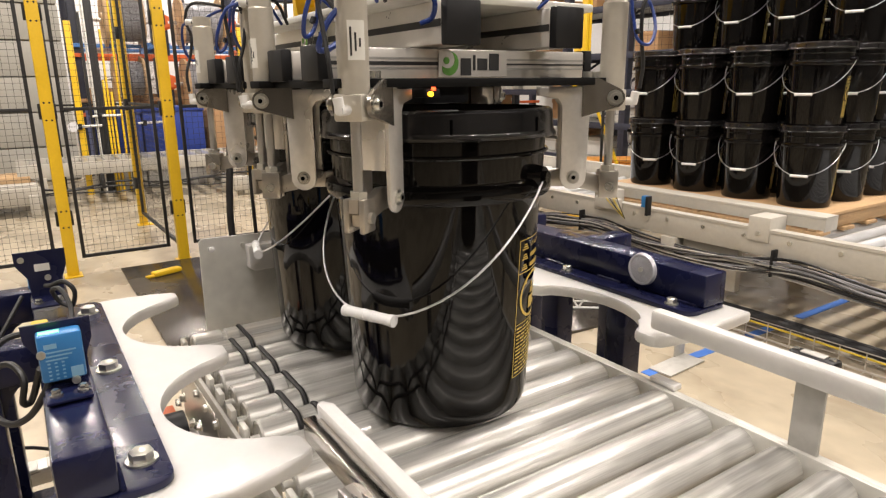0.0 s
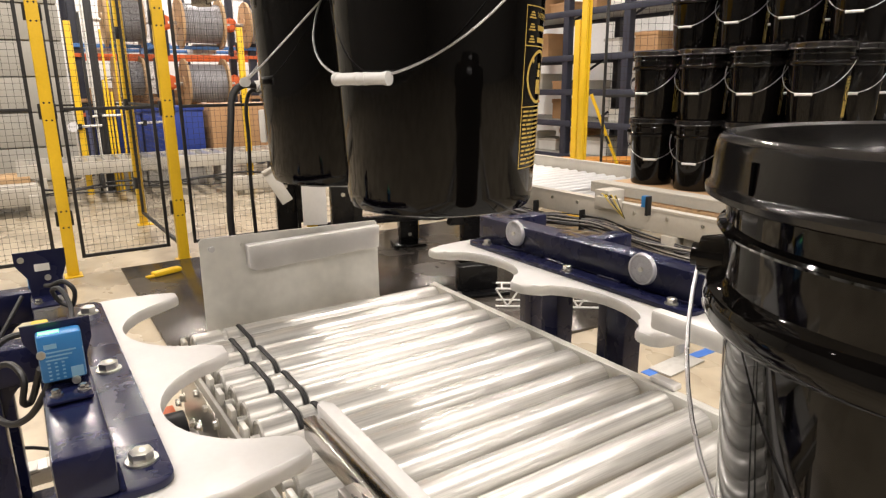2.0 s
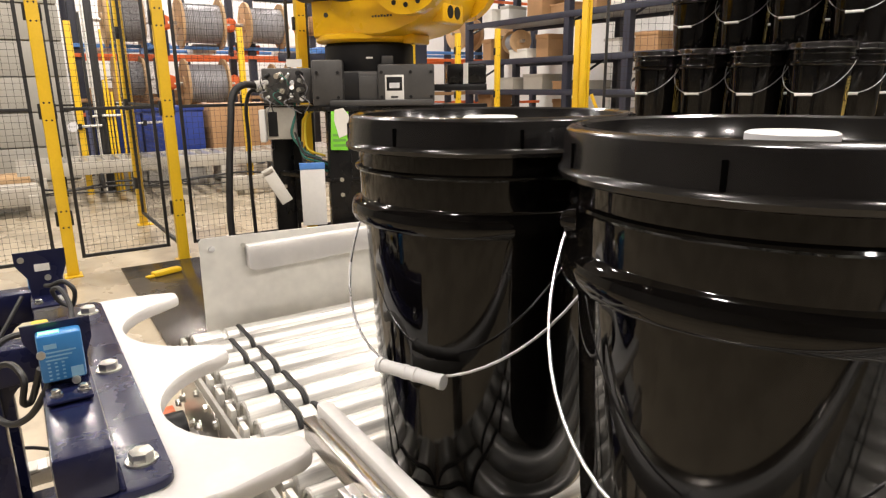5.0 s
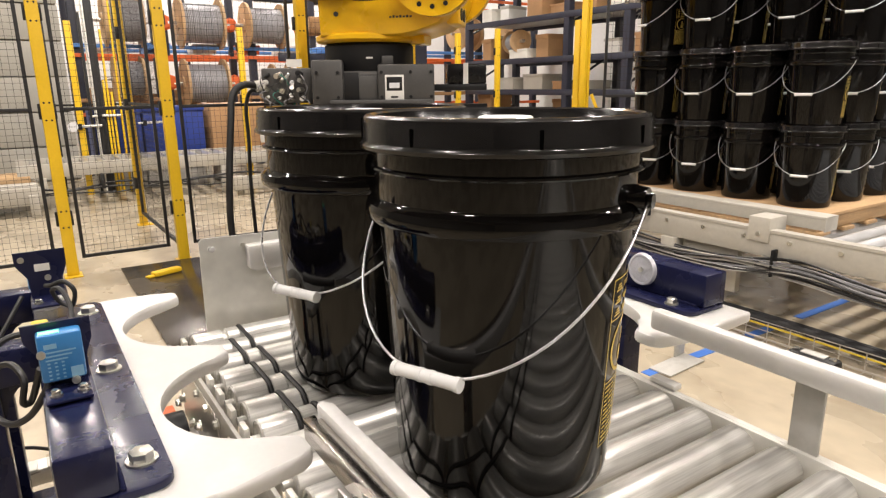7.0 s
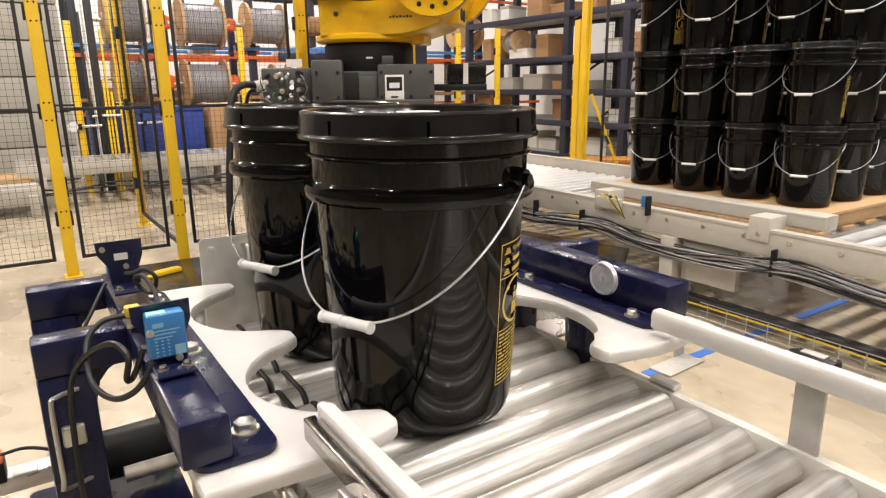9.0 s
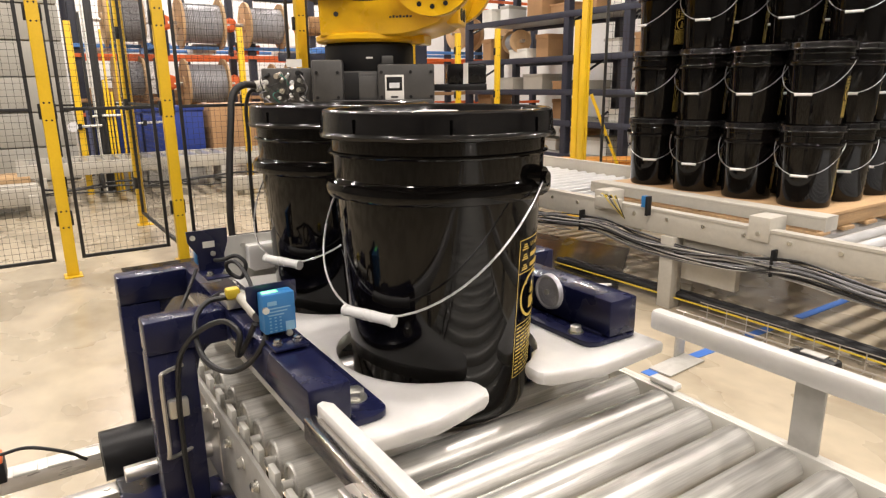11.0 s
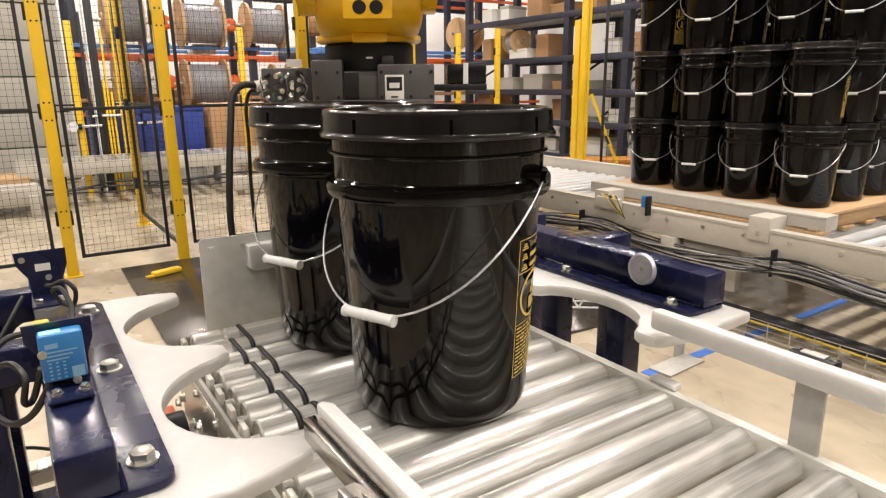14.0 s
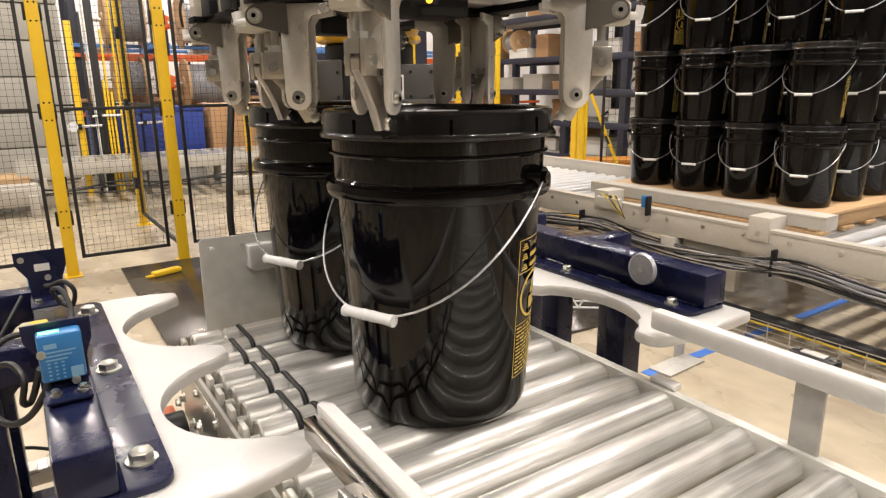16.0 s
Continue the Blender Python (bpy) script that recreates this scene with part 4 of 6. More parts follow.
part("sheet", box(B(), -0.035, 0.035, -0.005, 0.005, 0.19, 0.42, 0.002, pose(0.02, 0, 0, 8, -28, -20)), PAPER, board)
part("clip", box(B(), -0.03, 0.03, -0.010, -0.005, 0.39, 0.41, 0.002, pose(0.02, 0, 0, 8, -28, -20)), STEEL, board)
cab = thing("document_holder", "white document holder with a blue top hung on the pedestal", "holder", pose(0.965, 2.83, 0.46, 0, 0, -20))
part("pocket", box(B(), -0.08, 0.06, -0.02, 0.02, -0.13, 0.20, 0.004), WHITEP, cab)
part("top_edge", box(B(), -0.082, 0.062, -0.022, 0.022, 0.20, 0.235, 0.003), RACK_SKY, cab)
tag = thing("warning_tag", "lime green tag with a cream paper tag tied to the pedestal", "tag", pose(1.115, 2.765, 0.885, 0, 0, -16))
part("lime_card", box(B(), -0.055, 0.045, -0.004, 0.0, -0.12, 0.10, 0.001, pose(0, 0, 0, 0, 3, 0)), LIME, tag)
part("paper_tag", slab(B(), [(-0.03, 0.11), (0.02, 0.12), (0.05, 0.08), (0.07, -0.02), (-0.01, -0.05), (-0.035, 0.05)], 0.006, 0.008, pose(0.0, 0, 0, 90, 0, 0)), PAPER, tag)
for k in range(3):
    part("print_bar", box(B(), -0.045, 0.03, -0.0052, -0.0042, -0.10 + k * 0.03, -0.085 + k * 0.03), GREEN, tag)

robot = thing("industrial_robot", "large yellow palletising robot on a dark grey base", "robot", pose(RX, RY, 1.012))
cam_side = pose(0, 0, 0, 0, 0, -27.5)
part("base_block", box(box(B(), -0.34, 0.30, -0.30, 0.30, 0.0, 0.20, 0.02, cam_side), -0.28, 0.28, -0.34, 0.30, 0.02, 0.16, 0.02, cam_side), ROBOT_GREY, robot)
part("base_wing", box(B(), -0.40, -0.22, -0.36, -0.12, 0.0, 0.262, 0.015, cam_side), ROBOT_GREY, robot)
part("base_wing", box(B(), -0.02, 0.31, -0.37, -0.20, 0.0, 0.235, 0.012, cam_side), ROBOT_GREY, robot)
part("base_lug", box(B(), 0.29, 0.65, -0.20, -0.02, 0.08, 0.12, 0.008, cam_side), BLACKP, robot)
lug = part("base_arm", box(B(), 0.41, 0.65, -0.18, 0.0, 0.12, 0.24, 0.01, cam_side), BLACK_STEEL, robot)
part("pale_strip", box(B(), 0.505, 0.535, -0.183, -0.18, 0.12, 0.245, 0.0, cam_side), WHITEP, lug)
part("recess_panel", box(B(), -0.20, -0.025, -0.345, -0.338, 0.03, 0.17, 0.004, cam_side), ROBOT_GREY, robot)
part("recess_gap", box(B(), -0.215, -0.13, -0.352, -0.3455, 0.035, 0.19, 0.003, cam_side), BLACKP, robot)
part("base_step", box(B(), -0.30, 0.30, -0.39, -0.30, 0.0, 0.035, 0.006, cam_side), ROBOT_GREY, robot)
for bx in (-0.37, -0.25, 0.0, 0.17, 0.29):
    for bz in (0.05, 0.19):
        part("base_screw", rod(B(), cam_side @ Vector((bx, -0.36 if bx < 0 else -0.37, bz)), cam_side @ Vector((bx, -0.368 if bx < 0 else -0.378, bz)), 0.010, 8), BLACKP, robot)
part("base_nub", box(B(), 0.005, 0.075, -0.30, -0.22, 0.23, 0.285, 0.008, cam_side), ROBOT_GREY, robot)
win = part("name_plate", box(B(), 0.02, 0.13, -0.3735, -0.370, 0.025, 0.175, 0.002, cam_side), WHITEP, robot, "white rating plate with dark window")
part("window", box(B(), 0.030, 0.120, -0.3752, -0.3735, 0.085, 0.163, 0.001, cam_side), BLACKP, win)
part("print_bar", box(B(), 0.045, 0.105, -0.3765, -0.3752, 0.10, 0.13, 0.0, cam_side), CAPGREY, win)
part("print_bar", box(B(), 0.055, 0.095, -0.3752, -0.3738, 0.045, 0.055, 0.0, cam_side), DARKPRINT, win)
conn = part("connector_panel", box(B(), -0.70, -0.40, -0.25, -0.05, 0.02, 0.22, 0.01, cam_side), ROBOT_GREY, robot)
rng = random.Random(8)
for k in range(16):
    px, pz = -0.67 + (k % 4) * 0.068 + rng.uniform(-0.015, 0.015), 0.05 + (k // 4) * 0.045
    part("plug", rod(B(), cam_side @ Vector((px, -0.25, pz)), cam_side @ Vector((px + rng.uniform(-0.02, 0.02), -0.25 - rng.uniform(0.03, 0.06), pz + rng.uniform(-0.02, 0.02))), rng.uniform(0.008, 0.017), 10), rng.choice((STEEL, BOLT, STEEL, WHITEP, BLACKP)), conn)
    part("lead", hose(B(), [cam_side @ Vector((px, -0.29, pz)), cam_side @ Vector((px + rng.uniform(-0.05, 0.05), -0.33, pz - 0.03)), cam_side @ Vector((px + rng.uniform(-0.08, 0.08), -0.28, pz - 0.09))], 0.0032, 6, 4), rng.choice((CABLE, CABLE_GREY, CABLE, CABLE_GREY, CABLE_GREEN)), conn)
part("white_tab", box(B(), -0.55, -0.46, -0.252, -0.25, 0.225, 0.27, 0.0, cam_side), WHITEP, robot)
part("slewing_ring", lathe(B(), [(0, 0.20), (0.27, 0.20), (0.275, 0.21), (0.275, 0.35), (0.262, 0.366), (0, 0.366)], 48, pose(AX - RX, AY - RY, 0)), BLACKP, robot)
ring_label = part("ring_label", box(B(), -0.02, 0.02, -0.2765, -0.2752, 0.27, 0.28, 0.0, pose(AX - RX, AY - RY, 0) @ cam_side), WHITEP, robot)

turret = part("turret", lathe(B(), [(0, 0.345), (0.28, 0.345), (0.315, 0.352), (0.325, 0.362), (0.325, 0.385), (0.31, 0.395), (0, 0.395)], 56), ROBOT_YELLOW, robot)
side = [(-0.215, 0.375), (0.28, 0.375), (0.37, 0.39), (0.50, 0.43), (0.58, 0.50), (0.62, 0.60), (0.62, 1.05), (-0.20, 1.05), (-0.225, 0.80), (-0.22, 0.50)]
part("turret_body", slab(B(), side, -0.295, 0.295, Matrix.Rotation(radians(90), 4, "X"), 0.035), ROBOT_YELLOW, turret)
part("front_lip", box(B(), 0.30, 0.38, -0.10, 0.10, 0.335, 0.39, 0.01), ROBOT_YELLOW, turret)
part("hole_plate", box(B(), 0.52, 0.597, -0.145, 0.125, 0.44, 0.575, 0.012), ROBOT_YELLOW, turret)
for y in (-0.055, 0.035):
    part("hole", rod(B(), (0.57, y, 0.50), (0.601, y, 0.50), 0.036, 24), BLACKP, turret)
# solid block for the hollow; its shade is painted in as darker yellow
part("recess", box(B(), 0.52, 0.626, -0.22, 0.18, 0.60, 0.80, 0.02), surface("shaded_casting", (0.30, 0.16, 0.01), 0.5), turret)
disc = part("shoulder_disc", rod(B(), (0.49, -0.28, 0.71), (0.49, -0.375, 0.71), 0.245, 56), ROBOT_YELLOW, turret)
bolt_hole = data_of("bolt", rod(B(), (0, 0, 0), (0, -0.006, 0), 0.0135, 12), BLACKP)
for k in range(16):
    a = 2 * math.pi * k / 16
    again("bolt", bolt_hole, disc, pose(0.49 + 0.195 * math.cos(a), -0.374, 0.71 + 0.195 * math.sin(a)))
disc2 = part("shoulder_disc", rod(B(), (0.49, 0.28, 0.71), (0.49, 0.36, 0.71), 0.235, 56), ROBOT_YELLOW, turret)
motor = part("motor", box(B(), -0.30, 0.10, -0.335, -0.10, 0.58, 0.90, 0.03), BLACKP, turret, "black motor housing")
part("motor_cap", rod(B(), (-0.1, -0.33, 0.66), (-0.1, -0.40, 0.66), 0.08, 20), BLACKP, motor)
part("hose", hose(B(), [(-0.05, -0.37, 0.60), (0.10, -0.40, 0.57), (0.28, -0.40, 0.585), (0.40, -0.42, 0.62), (0.62, -0.44, 0.60)], 0.018, 8), CABLE, turret)
part("hose", hose(B(), [(0.34, 0.28, 0.66), (0.33, 0.40, 0.68), (0.26, 0.54, 0.72), (0.16, 0.62, 0.82), (0.06, 0.64, 0.98)], 0.016, 8), CABLE, turret)
for k in range(7):
    part("print_bar", box(B(), 0.22 + k * 0.020, 0.232 + k * 0.020, -0.2985, -0.2945, 0.47, 0.480 + 0.003 * (k % 2)), DARKPRINT, turret)
part("bolt", rod(B(), (-0.10, -0.294, 0.50), (-0.10, -0.301, 0.50), 0.014, 10), DARKPRINT, turret)

cables = thing("robot_cables", "thick black cable hoses running from the robot base to the floor", "cable")
part("cable", hose(B(), [(0.88, 3.46, 1.13), (0.78, 3.44, 1.14), (0.70, 3.42, 1.08), (0.66, 3.38, 0.9), (0.62, 3.36, 0.6), (0.60, 3.36, 0.3), (0.62, 3.36, 0.03)], 0.022, 12), CABLE, cables)
part("cable", hose(B(), [(0.92, 3.48, 1.09), (0.84, 3.5, 1.10), (0.80, 3.5, 1.0), (0.80, 3.5, 0.8), (0.79, 3.5, 0.5), (0.80, 3.5, 0.03)], 0.012, 8), CABLE, cables)
part("gland", rod(B(), (0.86, 3.46, 1.13), (0.98, 3.45, 1.15), 0.034, 12), WHITEP, cables)
part("gland", rod(B(), (0.90, 3.48, 1.08), (1.0, 3.45, 1.09), 0.02, 12), WHITEP, cables)
part("wire", hose(B(), [(1.0, 3.16, 1.06), (0.97, 3.10, 0.95), (0.94, 3.08, 0.84), (1.0, 3.02, 0.74), (1.07, 2.96, 0.70)], 0.008, 6), CABLE_GREEN, cables)
part("wire", hose(B(), [(1.10, 3.0, 1.02), (1.02, 3.02, 0.95), (1.0, 3.02, 0.85), (1.0, 2.98, 0.76), (1.08, 2.92, 0.72)], 0.007, 6), CABLE_YELLOW, cables)
for k in range(5):
    part("wire", hose(B(), [(0.95 + 0.02 * k, 3.06, 0.86 - 0.03 * k), (0.98, 3.02, 0.74 - 0.02 * k), (1.05, 2.96, 0.70 - 0.015 * k), (1.2, 2.9, 0.64 - 0.01 * k)], 0.007, 6), (CABLE, CABLE_GREEN, CABLE)[k % 3], cables)
    part("wire", hose(B(), [(1.25 + 0.03 * k, 2.86, 0.57), (1.33 + 0.03 * k, 2.80, 0.44 - 0.01 * k), (1.5 + 0.02 * k, 2.72, 0.34), (1.72, 2.68, 0.30 + 0.01 * k), (1.86, 2.68, 0.32)], 0.012, 6), CABLE, cables)

# controller foot beside the pedestal
fb = thing("floor_bracket", "black steel bracket with bolts bolted to the floor sheet", "bracket", pose(1.55, 2.02, 0.012, 0, 0, -20))
part("base", box(B(), -0.16, 0.16, -0.10, 0.10, 0, 0.02, 0.003), BLACK_STEEL, fb)
part("upright", box(B(), -0.11, 0.11, -0.03, 0.05, 0.02, 0.16, 0.005), BLACK_STEEL, fb)
for x in (-0.12, 0.12):
    part("bolt", hexbolt(B(), x, -0.07, 0.02, 0.014, 0.012), BOLT, fb)


# ---- background: far conveyor, crates, reel rack, shelves ----
far_conv = thing("far_conveyor", "grey roller conveyor behind the fence", "conveyor")
fr = data_of("roller", rod(B(), (0, -0.3, 0), (0, 0.3, 0), 0.034, 12), ROLLER)
for i in range(36):
    again("roller", fr, far_conv, pose(-0.35 + i * 0.15, 6.85, 0.40))
for y in (6.52, 7.17):
    part("side_frame", box(B(), -0.5, 5.0, y - 0.015, y + 0.015, 0.30, 0.43, 0.003), BEIGE, far_conv)
for x in (-0.3, 1.4, 3.1, 4.8):
    for y in (6.52, 7.17):
        part("leg", box(B(), x - 0.03, x + 0.03, y - 0.03, y + 0.03, 0, 0.30, 0.003), BEIGE, far_conv)
low = thing("low_conveyor", "low beige conveyor frame standing on the floor", "conveyor")
part("frame", box(B(), -3.0, -0.32, 6.15, 6.22, 0.10, 0.26, 0.004), BEIGE, low)
part("deck", box(B(), -3.0, -0.35, 6.25, 7.3, 0.20, 0.27, 0.004), BEIGE, low)
part("frame", box(B(), 1.42, 4.8, 6.2, 6.26, 0.05, 0.20, 0.004), BEIGE, low)
for x in (-2.8, -1.4, -0.4, 1.5, 2.6, 4.6):
    part("leg", box(B(), x - 0.04, x + 0.04, 6.08 if x < 0 else 6.26, 6.15 if x < 0 else 6.32, 0, 0.2, 0.003), BEIGE, low)
drape = thing("floor_cables", "black cables draped along the frame of the far conveyor", "cable")
rng = random.Random(31)
for k in range(3):
    pts = [(-2.6 + 0.42 * i, 6.44 - 0.02 * k, 0.24 - 0.03 * k - 0.06 * abs(math.sin(1.3 * i + k)) + rng.uniform(-0.012, 0.012)) for i in range(16)]
    part("cable", hose(B(), pts, 0.011 - 0.002 * k, 6, 4), CABLE, drape)
for x in (-1.6, 0.2, 1.9, 3.4):
    part("cable_hook", box(B(), x - 0.015, x + 0.015, 6.39, 6.505, 0.17, 0.31, 0.003), FENCE, drape)
plank = thing("wooden_plank", "brown wooden plank lying on the low conveyor", "plank")
part("board", box(B(), -2.6, -0.4, 6.5, 6.9, 0.27, 0.33, 0.006), WOOD, plank)
part("cleat", box(B(), -2.5, -2.4, 6.48, 6.92, 0.33, 0.36, 0.004), WOOD, plank)

for x, y, w, h in ((0.50, 7.6, 0.5, 0.62), (1.10, 7.58, 0.66, 0.64)):
    c = thing("blue_crate", "blue plastic crate standing on a support behind the conveyor", "crate", pose(x, y, 0.28), "blue crates")
    part("stand", box(B(), -w / 2, w / 2, -0.2, 0.2, -0.28, 0.0, 0.005), FRAME_GREY, c)
    part("wall_sheet", box(B(), -w / 2, w / 2, -0.25, -0.23, 0, h, 0.006), BIN_BLUE, c)
    part("wall_sheet", box(B(), -w / 2, w / 2, 0.23, 0.25, 0, h, 0.006), BIN_BLUE, c)
    part("wall_sheet", box(B(), -w / 2, -w / 2 + 0.02, -0.23, 0.23, 0, h, 0.006), BIN_BLUE, c)
    part("wall_sheet", box(B(), w / 2 - 0.02, w / 2, -0.23, 0.23, 0, h, 0.006), BIN_BLUE, c)
    part("bottom", box(B(), -w / 2 + 0.02, w / 2 - 0.02, -0.23, 0.23, 0.0, 0.02), BIN_BLUE, c)
    part("rim", box(B(), -w / 2 - 0.015, w / 2 + 0.015, -0.265, -0.25, h - 0.05, h, 0.004), BIN_BLUE, c)
rng = random.Random(21)


def carton_at(x, y, z, w, d, h, rz=0, label="brown cardboard box, taped shut", group="cardboard boxes"):
    c = thing("cardboard_box", label, "box", pose(x, y, z, 0, 0, rz), group)
    part("carton", box(B(), -w / 2, w / 2, -d / 2, d / 2, 0, h, 0.005), CARD, c)
    part("tape_strip", box(B(), -w / 2, w / 2, -0.03, 0.03, h - 0.001, h + 0.002), PAPER, c)
    return c


carton_at(1.86, 7.55, 0.28, 0.74, 0.5, 0.66, 4, "large brown cardboard box beside the blue crate")
st = thing("box_stand", "grey steel stand under the large cardboard box", "stand", pose(1.98, 7.55, 0))
part("table", box(B(), -0.4, 0.4, -0.25, 0.25, 0.24, 0.28, 0.004), FRAME_GREY, st)
for sx in (-1, 1):
    part("leg", box(B(), sx * 0.36 - 0.03, sx * 0.36 + 0.03, -0.2, 0.2, 0, 0.24, 0.004), FRAME_GREY, st)

# tall gate machine behind the fence
gate = thing("lift_gate", "tall dark lift gate with yellow guide posts behind the fence", "gate")
for x, w, mat_, z1 in ((-0.015, 0.025, YELLOW, 1.587), (-0.089, 0.043, FENCE, 1.834), (0.145, 0.062, YELLOW, 1.809), (0.256, 0.027, FENCE, 1.896), (0.355, 0.074, FENCE, 2.081), (0.299, 0.025, PLATE, 2.081), (0.41, 0.022, YELLOW, 1.217), (0.441, 0.02, YELLOW, 1.735), (0.478, 0.022, YELLOW, 1.094), (0.602, 0.043, FENCE, 2.204), (0.552, 0.022, YELLOW, 2.142)):
    part("guide_post", box(B(), x - w / 2, x + w / 2, 7.24, 7.29, 0, z1, 0.004), mat_, gate)
for z in (0.95,):
    part("cross_bar", box(B(), -0.09, 0.62, 7.291, 7.299, z, z + 0.02, 0.002), FENCE, gate)
for x0, z in ((0.06, 0.735), (0.26, 0.84), (0.70, 0.75)):
    part("sensor_arm", rod(B(), (x0, 7.225, z), (x0 + 0.28, 7.225, z + 0.005), 0.013, 10), WHITEP, gate)
    part("arm_clamp", box(B(), x0 + 0.05, x0 + 0.09, 7.205, 7.24, z - 0.03, z + 0.03, 0.003), BLACKP, gate)
part("pulley", rod(B(), (0.06, 7.22, 0.735), (0.06, 7.19, 0.735), 0.05, 20), CAPGREY, gate)

# reel rack
RYK = 9.0
rack = thing("reel_rack", "tall rack with orange and sky blue beams holding cable reels", "rack")
for x in (0.35, 1.30, 2.60, 3.95, 5.3, 6.7, 8.0):
    part("upright", box(B(), x - 0.05, x + 0.05, RYK - 0.05, RYK + 0.05, 0, 3.0, 0.004), RACK_BLUE, rack)
    part("upright", box(B(), x - 0.05, x + 0.05, RYK + 0.95, RYK + 1.05, 0, 3.0, 0.004), RACK_BLUE, rack)
for z, mat_ in ((1.66, RACK_SKY), (1.54, RACK_ORANGE), (0.98, CARD), (0.80, RACK_ORANGE), (2.55, RACK_ORANGE)):
    part("beam", box(B(), 0.3, 8.1, RYK - 0.09, RYK - 0.05, z - 0.024, z + 0.024, 0.004), mat_, rack)
    part("beam", box(B(), 0.3, 8.1, RYK + 1.05, RYK + 1.09, z - 0.024, z + 0.024, 0.004), mat_, rack)
for x in (1.42, 2.28, 3.30, 4.35):
    for z in (1.97, 1.2):
        part("axle_bracket", lathe(B(), [(0, -0.05), (0.07, -0.05), (0.10, -0.02), (0.10, 0.02), (0.07, 0.05), (0, 0.05)], 8, pose(x, RYK - 0.12, z, 90)), RACK_ORANGE, rack)
        part("axle_post", box(B(), x - 0.03, x + 0.03, RYK - 0.10, RYK - 0.05, z - 0.42, z, 0.004), RACK_BLUE, rack)
part("brace", box(B(), 2.95, 3.75, RYK - 0.13, RYK - 0.10, -0.06, 0.06, 0.004, pose(0, 0, 1.55)), RACK_BLUE, rack)
part("deck", box(B(), 0.4, 5.3, RYK - 0.05, RYK + 0.95, 0.83, 0.85), CARD, rack)


def cable_reel(x, z, r, L, label, mat_=REEL_WIRE, y=None, turn=0.0):
    """A wooden reel on a level axle."""
    c = thing("cable_reel", label, "cable reel", pose(x, RYK - 0.15 if y is None else y, z, 0, 90, turn), "cable reels")
    for s in (-1, 1):
        part("flange", lathe(B(), [(0, s * L / 2), (r, s * L / 2), (r, s * (L / 2 + 0.03)), (r * 0.3, s * (L / 2 + 0.03)), (r * 0.28, s * (L / 2 + 0.045)), (0, s * (L / 2 + 0.045))], 40), PLY, c)
    rr = r * 0.78
    prof = []
    n = 22
    for k in range(n):
        z0 = -L / 2 + L * k / n
        prof += [(rr - 0.006, z0 + 0.001), (rr, z0 + L / n / 2)]
    part("winding", lathe(B(), [(0, -L / 2 + 0.001)] + prof + [(rr - 0.006, L / 2 - 0.001), (0, L / 2 - 0.001)], 32), mat_, c)
    part("axle", rod(B(), (0, 0, -L / 2 - 0.16), (0, 0, L / 2 + 0.16), 0.025, 10), STEEL, c)
    return c


cable_reel(1.86, 1.97, 0.33, 0.50, "wooden reel wound with grey cable on the rack")
cable_reel(2.74, 1.97, 0.31, 0.48, "wooden reel wound with grey cable on the rack")
cable_reel(1.86, 1.18, 0.33, 0.50, "wooden reel wound with pale grey cable on the rack")
cable_reel(2.95, 1.20, 0.25, 0.22, "small wooden reel on the rack")
cable_reel(0.90, 1.97, 0.33, 0.40, "wooden reel wound with grey cable on the rack")
cable_reel(0.90, 1.25, 0.28, 0.30, "wooden reel wound with pale cable on the rack")
cable_reel(6.30, 1.97, 0.27, 0.34, "wooden reel wound with cream cord on the rack", CARD, turn=10)
cable_reel(7.35, 1.95, 0.30, 0.30, "wooden reel wound with silver cable on the rack")
cable_reel(3.60, 2.0, 0.18, 0.45, "wooden reel with little remaining cable on the rack", CARD)
cable_reel(4.62, 1.95, 0.33, 0.16, "wooden reel wound with dark cable on the rack", CABLE, turn=14)
cable_reel(5.0, 1.93, 0.33, 0.14, "wooden reel wound with silver cable on the rack", REEL_WIRE, turn=14)
cable_reel(4.70, 1.22, 0.30, 0.14, "wooden reel wound with grey cable on the rack", REEL_WIRE, turn=14)
cable_reel(5.05, 1.2, 0.30, 0.12, "wooden reel wound with cable on the rack", REEL_WIRE, turn=14)
for k in range(9):
    w = rng.uniform(0.25, 0.45)
    carton_at(0.6 + k * 0.52, RYK + 0.35, 0.85, w, 0.4, rng.uniform(0.16, 0.34), rng.uniform(-6, 6), "brown cardboard box on the reel rack")
for k in range(7):
    t_ = thing("parts_tray", "small coloured plastic parts tray on the rack", "tray", pose(0.7 + k * 0.62, RYK + 0.2, 1.585), "parts trays")
    part("tray", box(B(), -0.16, 0.16, -0.18, 0.18, 0, 0.13, 0.012), (WHITEP, RACK_SKY, PAPER, RACK_ORANGE)[k % 4], t_)
    part("tray_lip", box(B(), -0.17, 0.17, -0.20, -0.18, 0.08, 0.13, 0.005), (WHITEP, RACK_SKY, PAPER, RACK_ORANGE)[k % 4], t_)

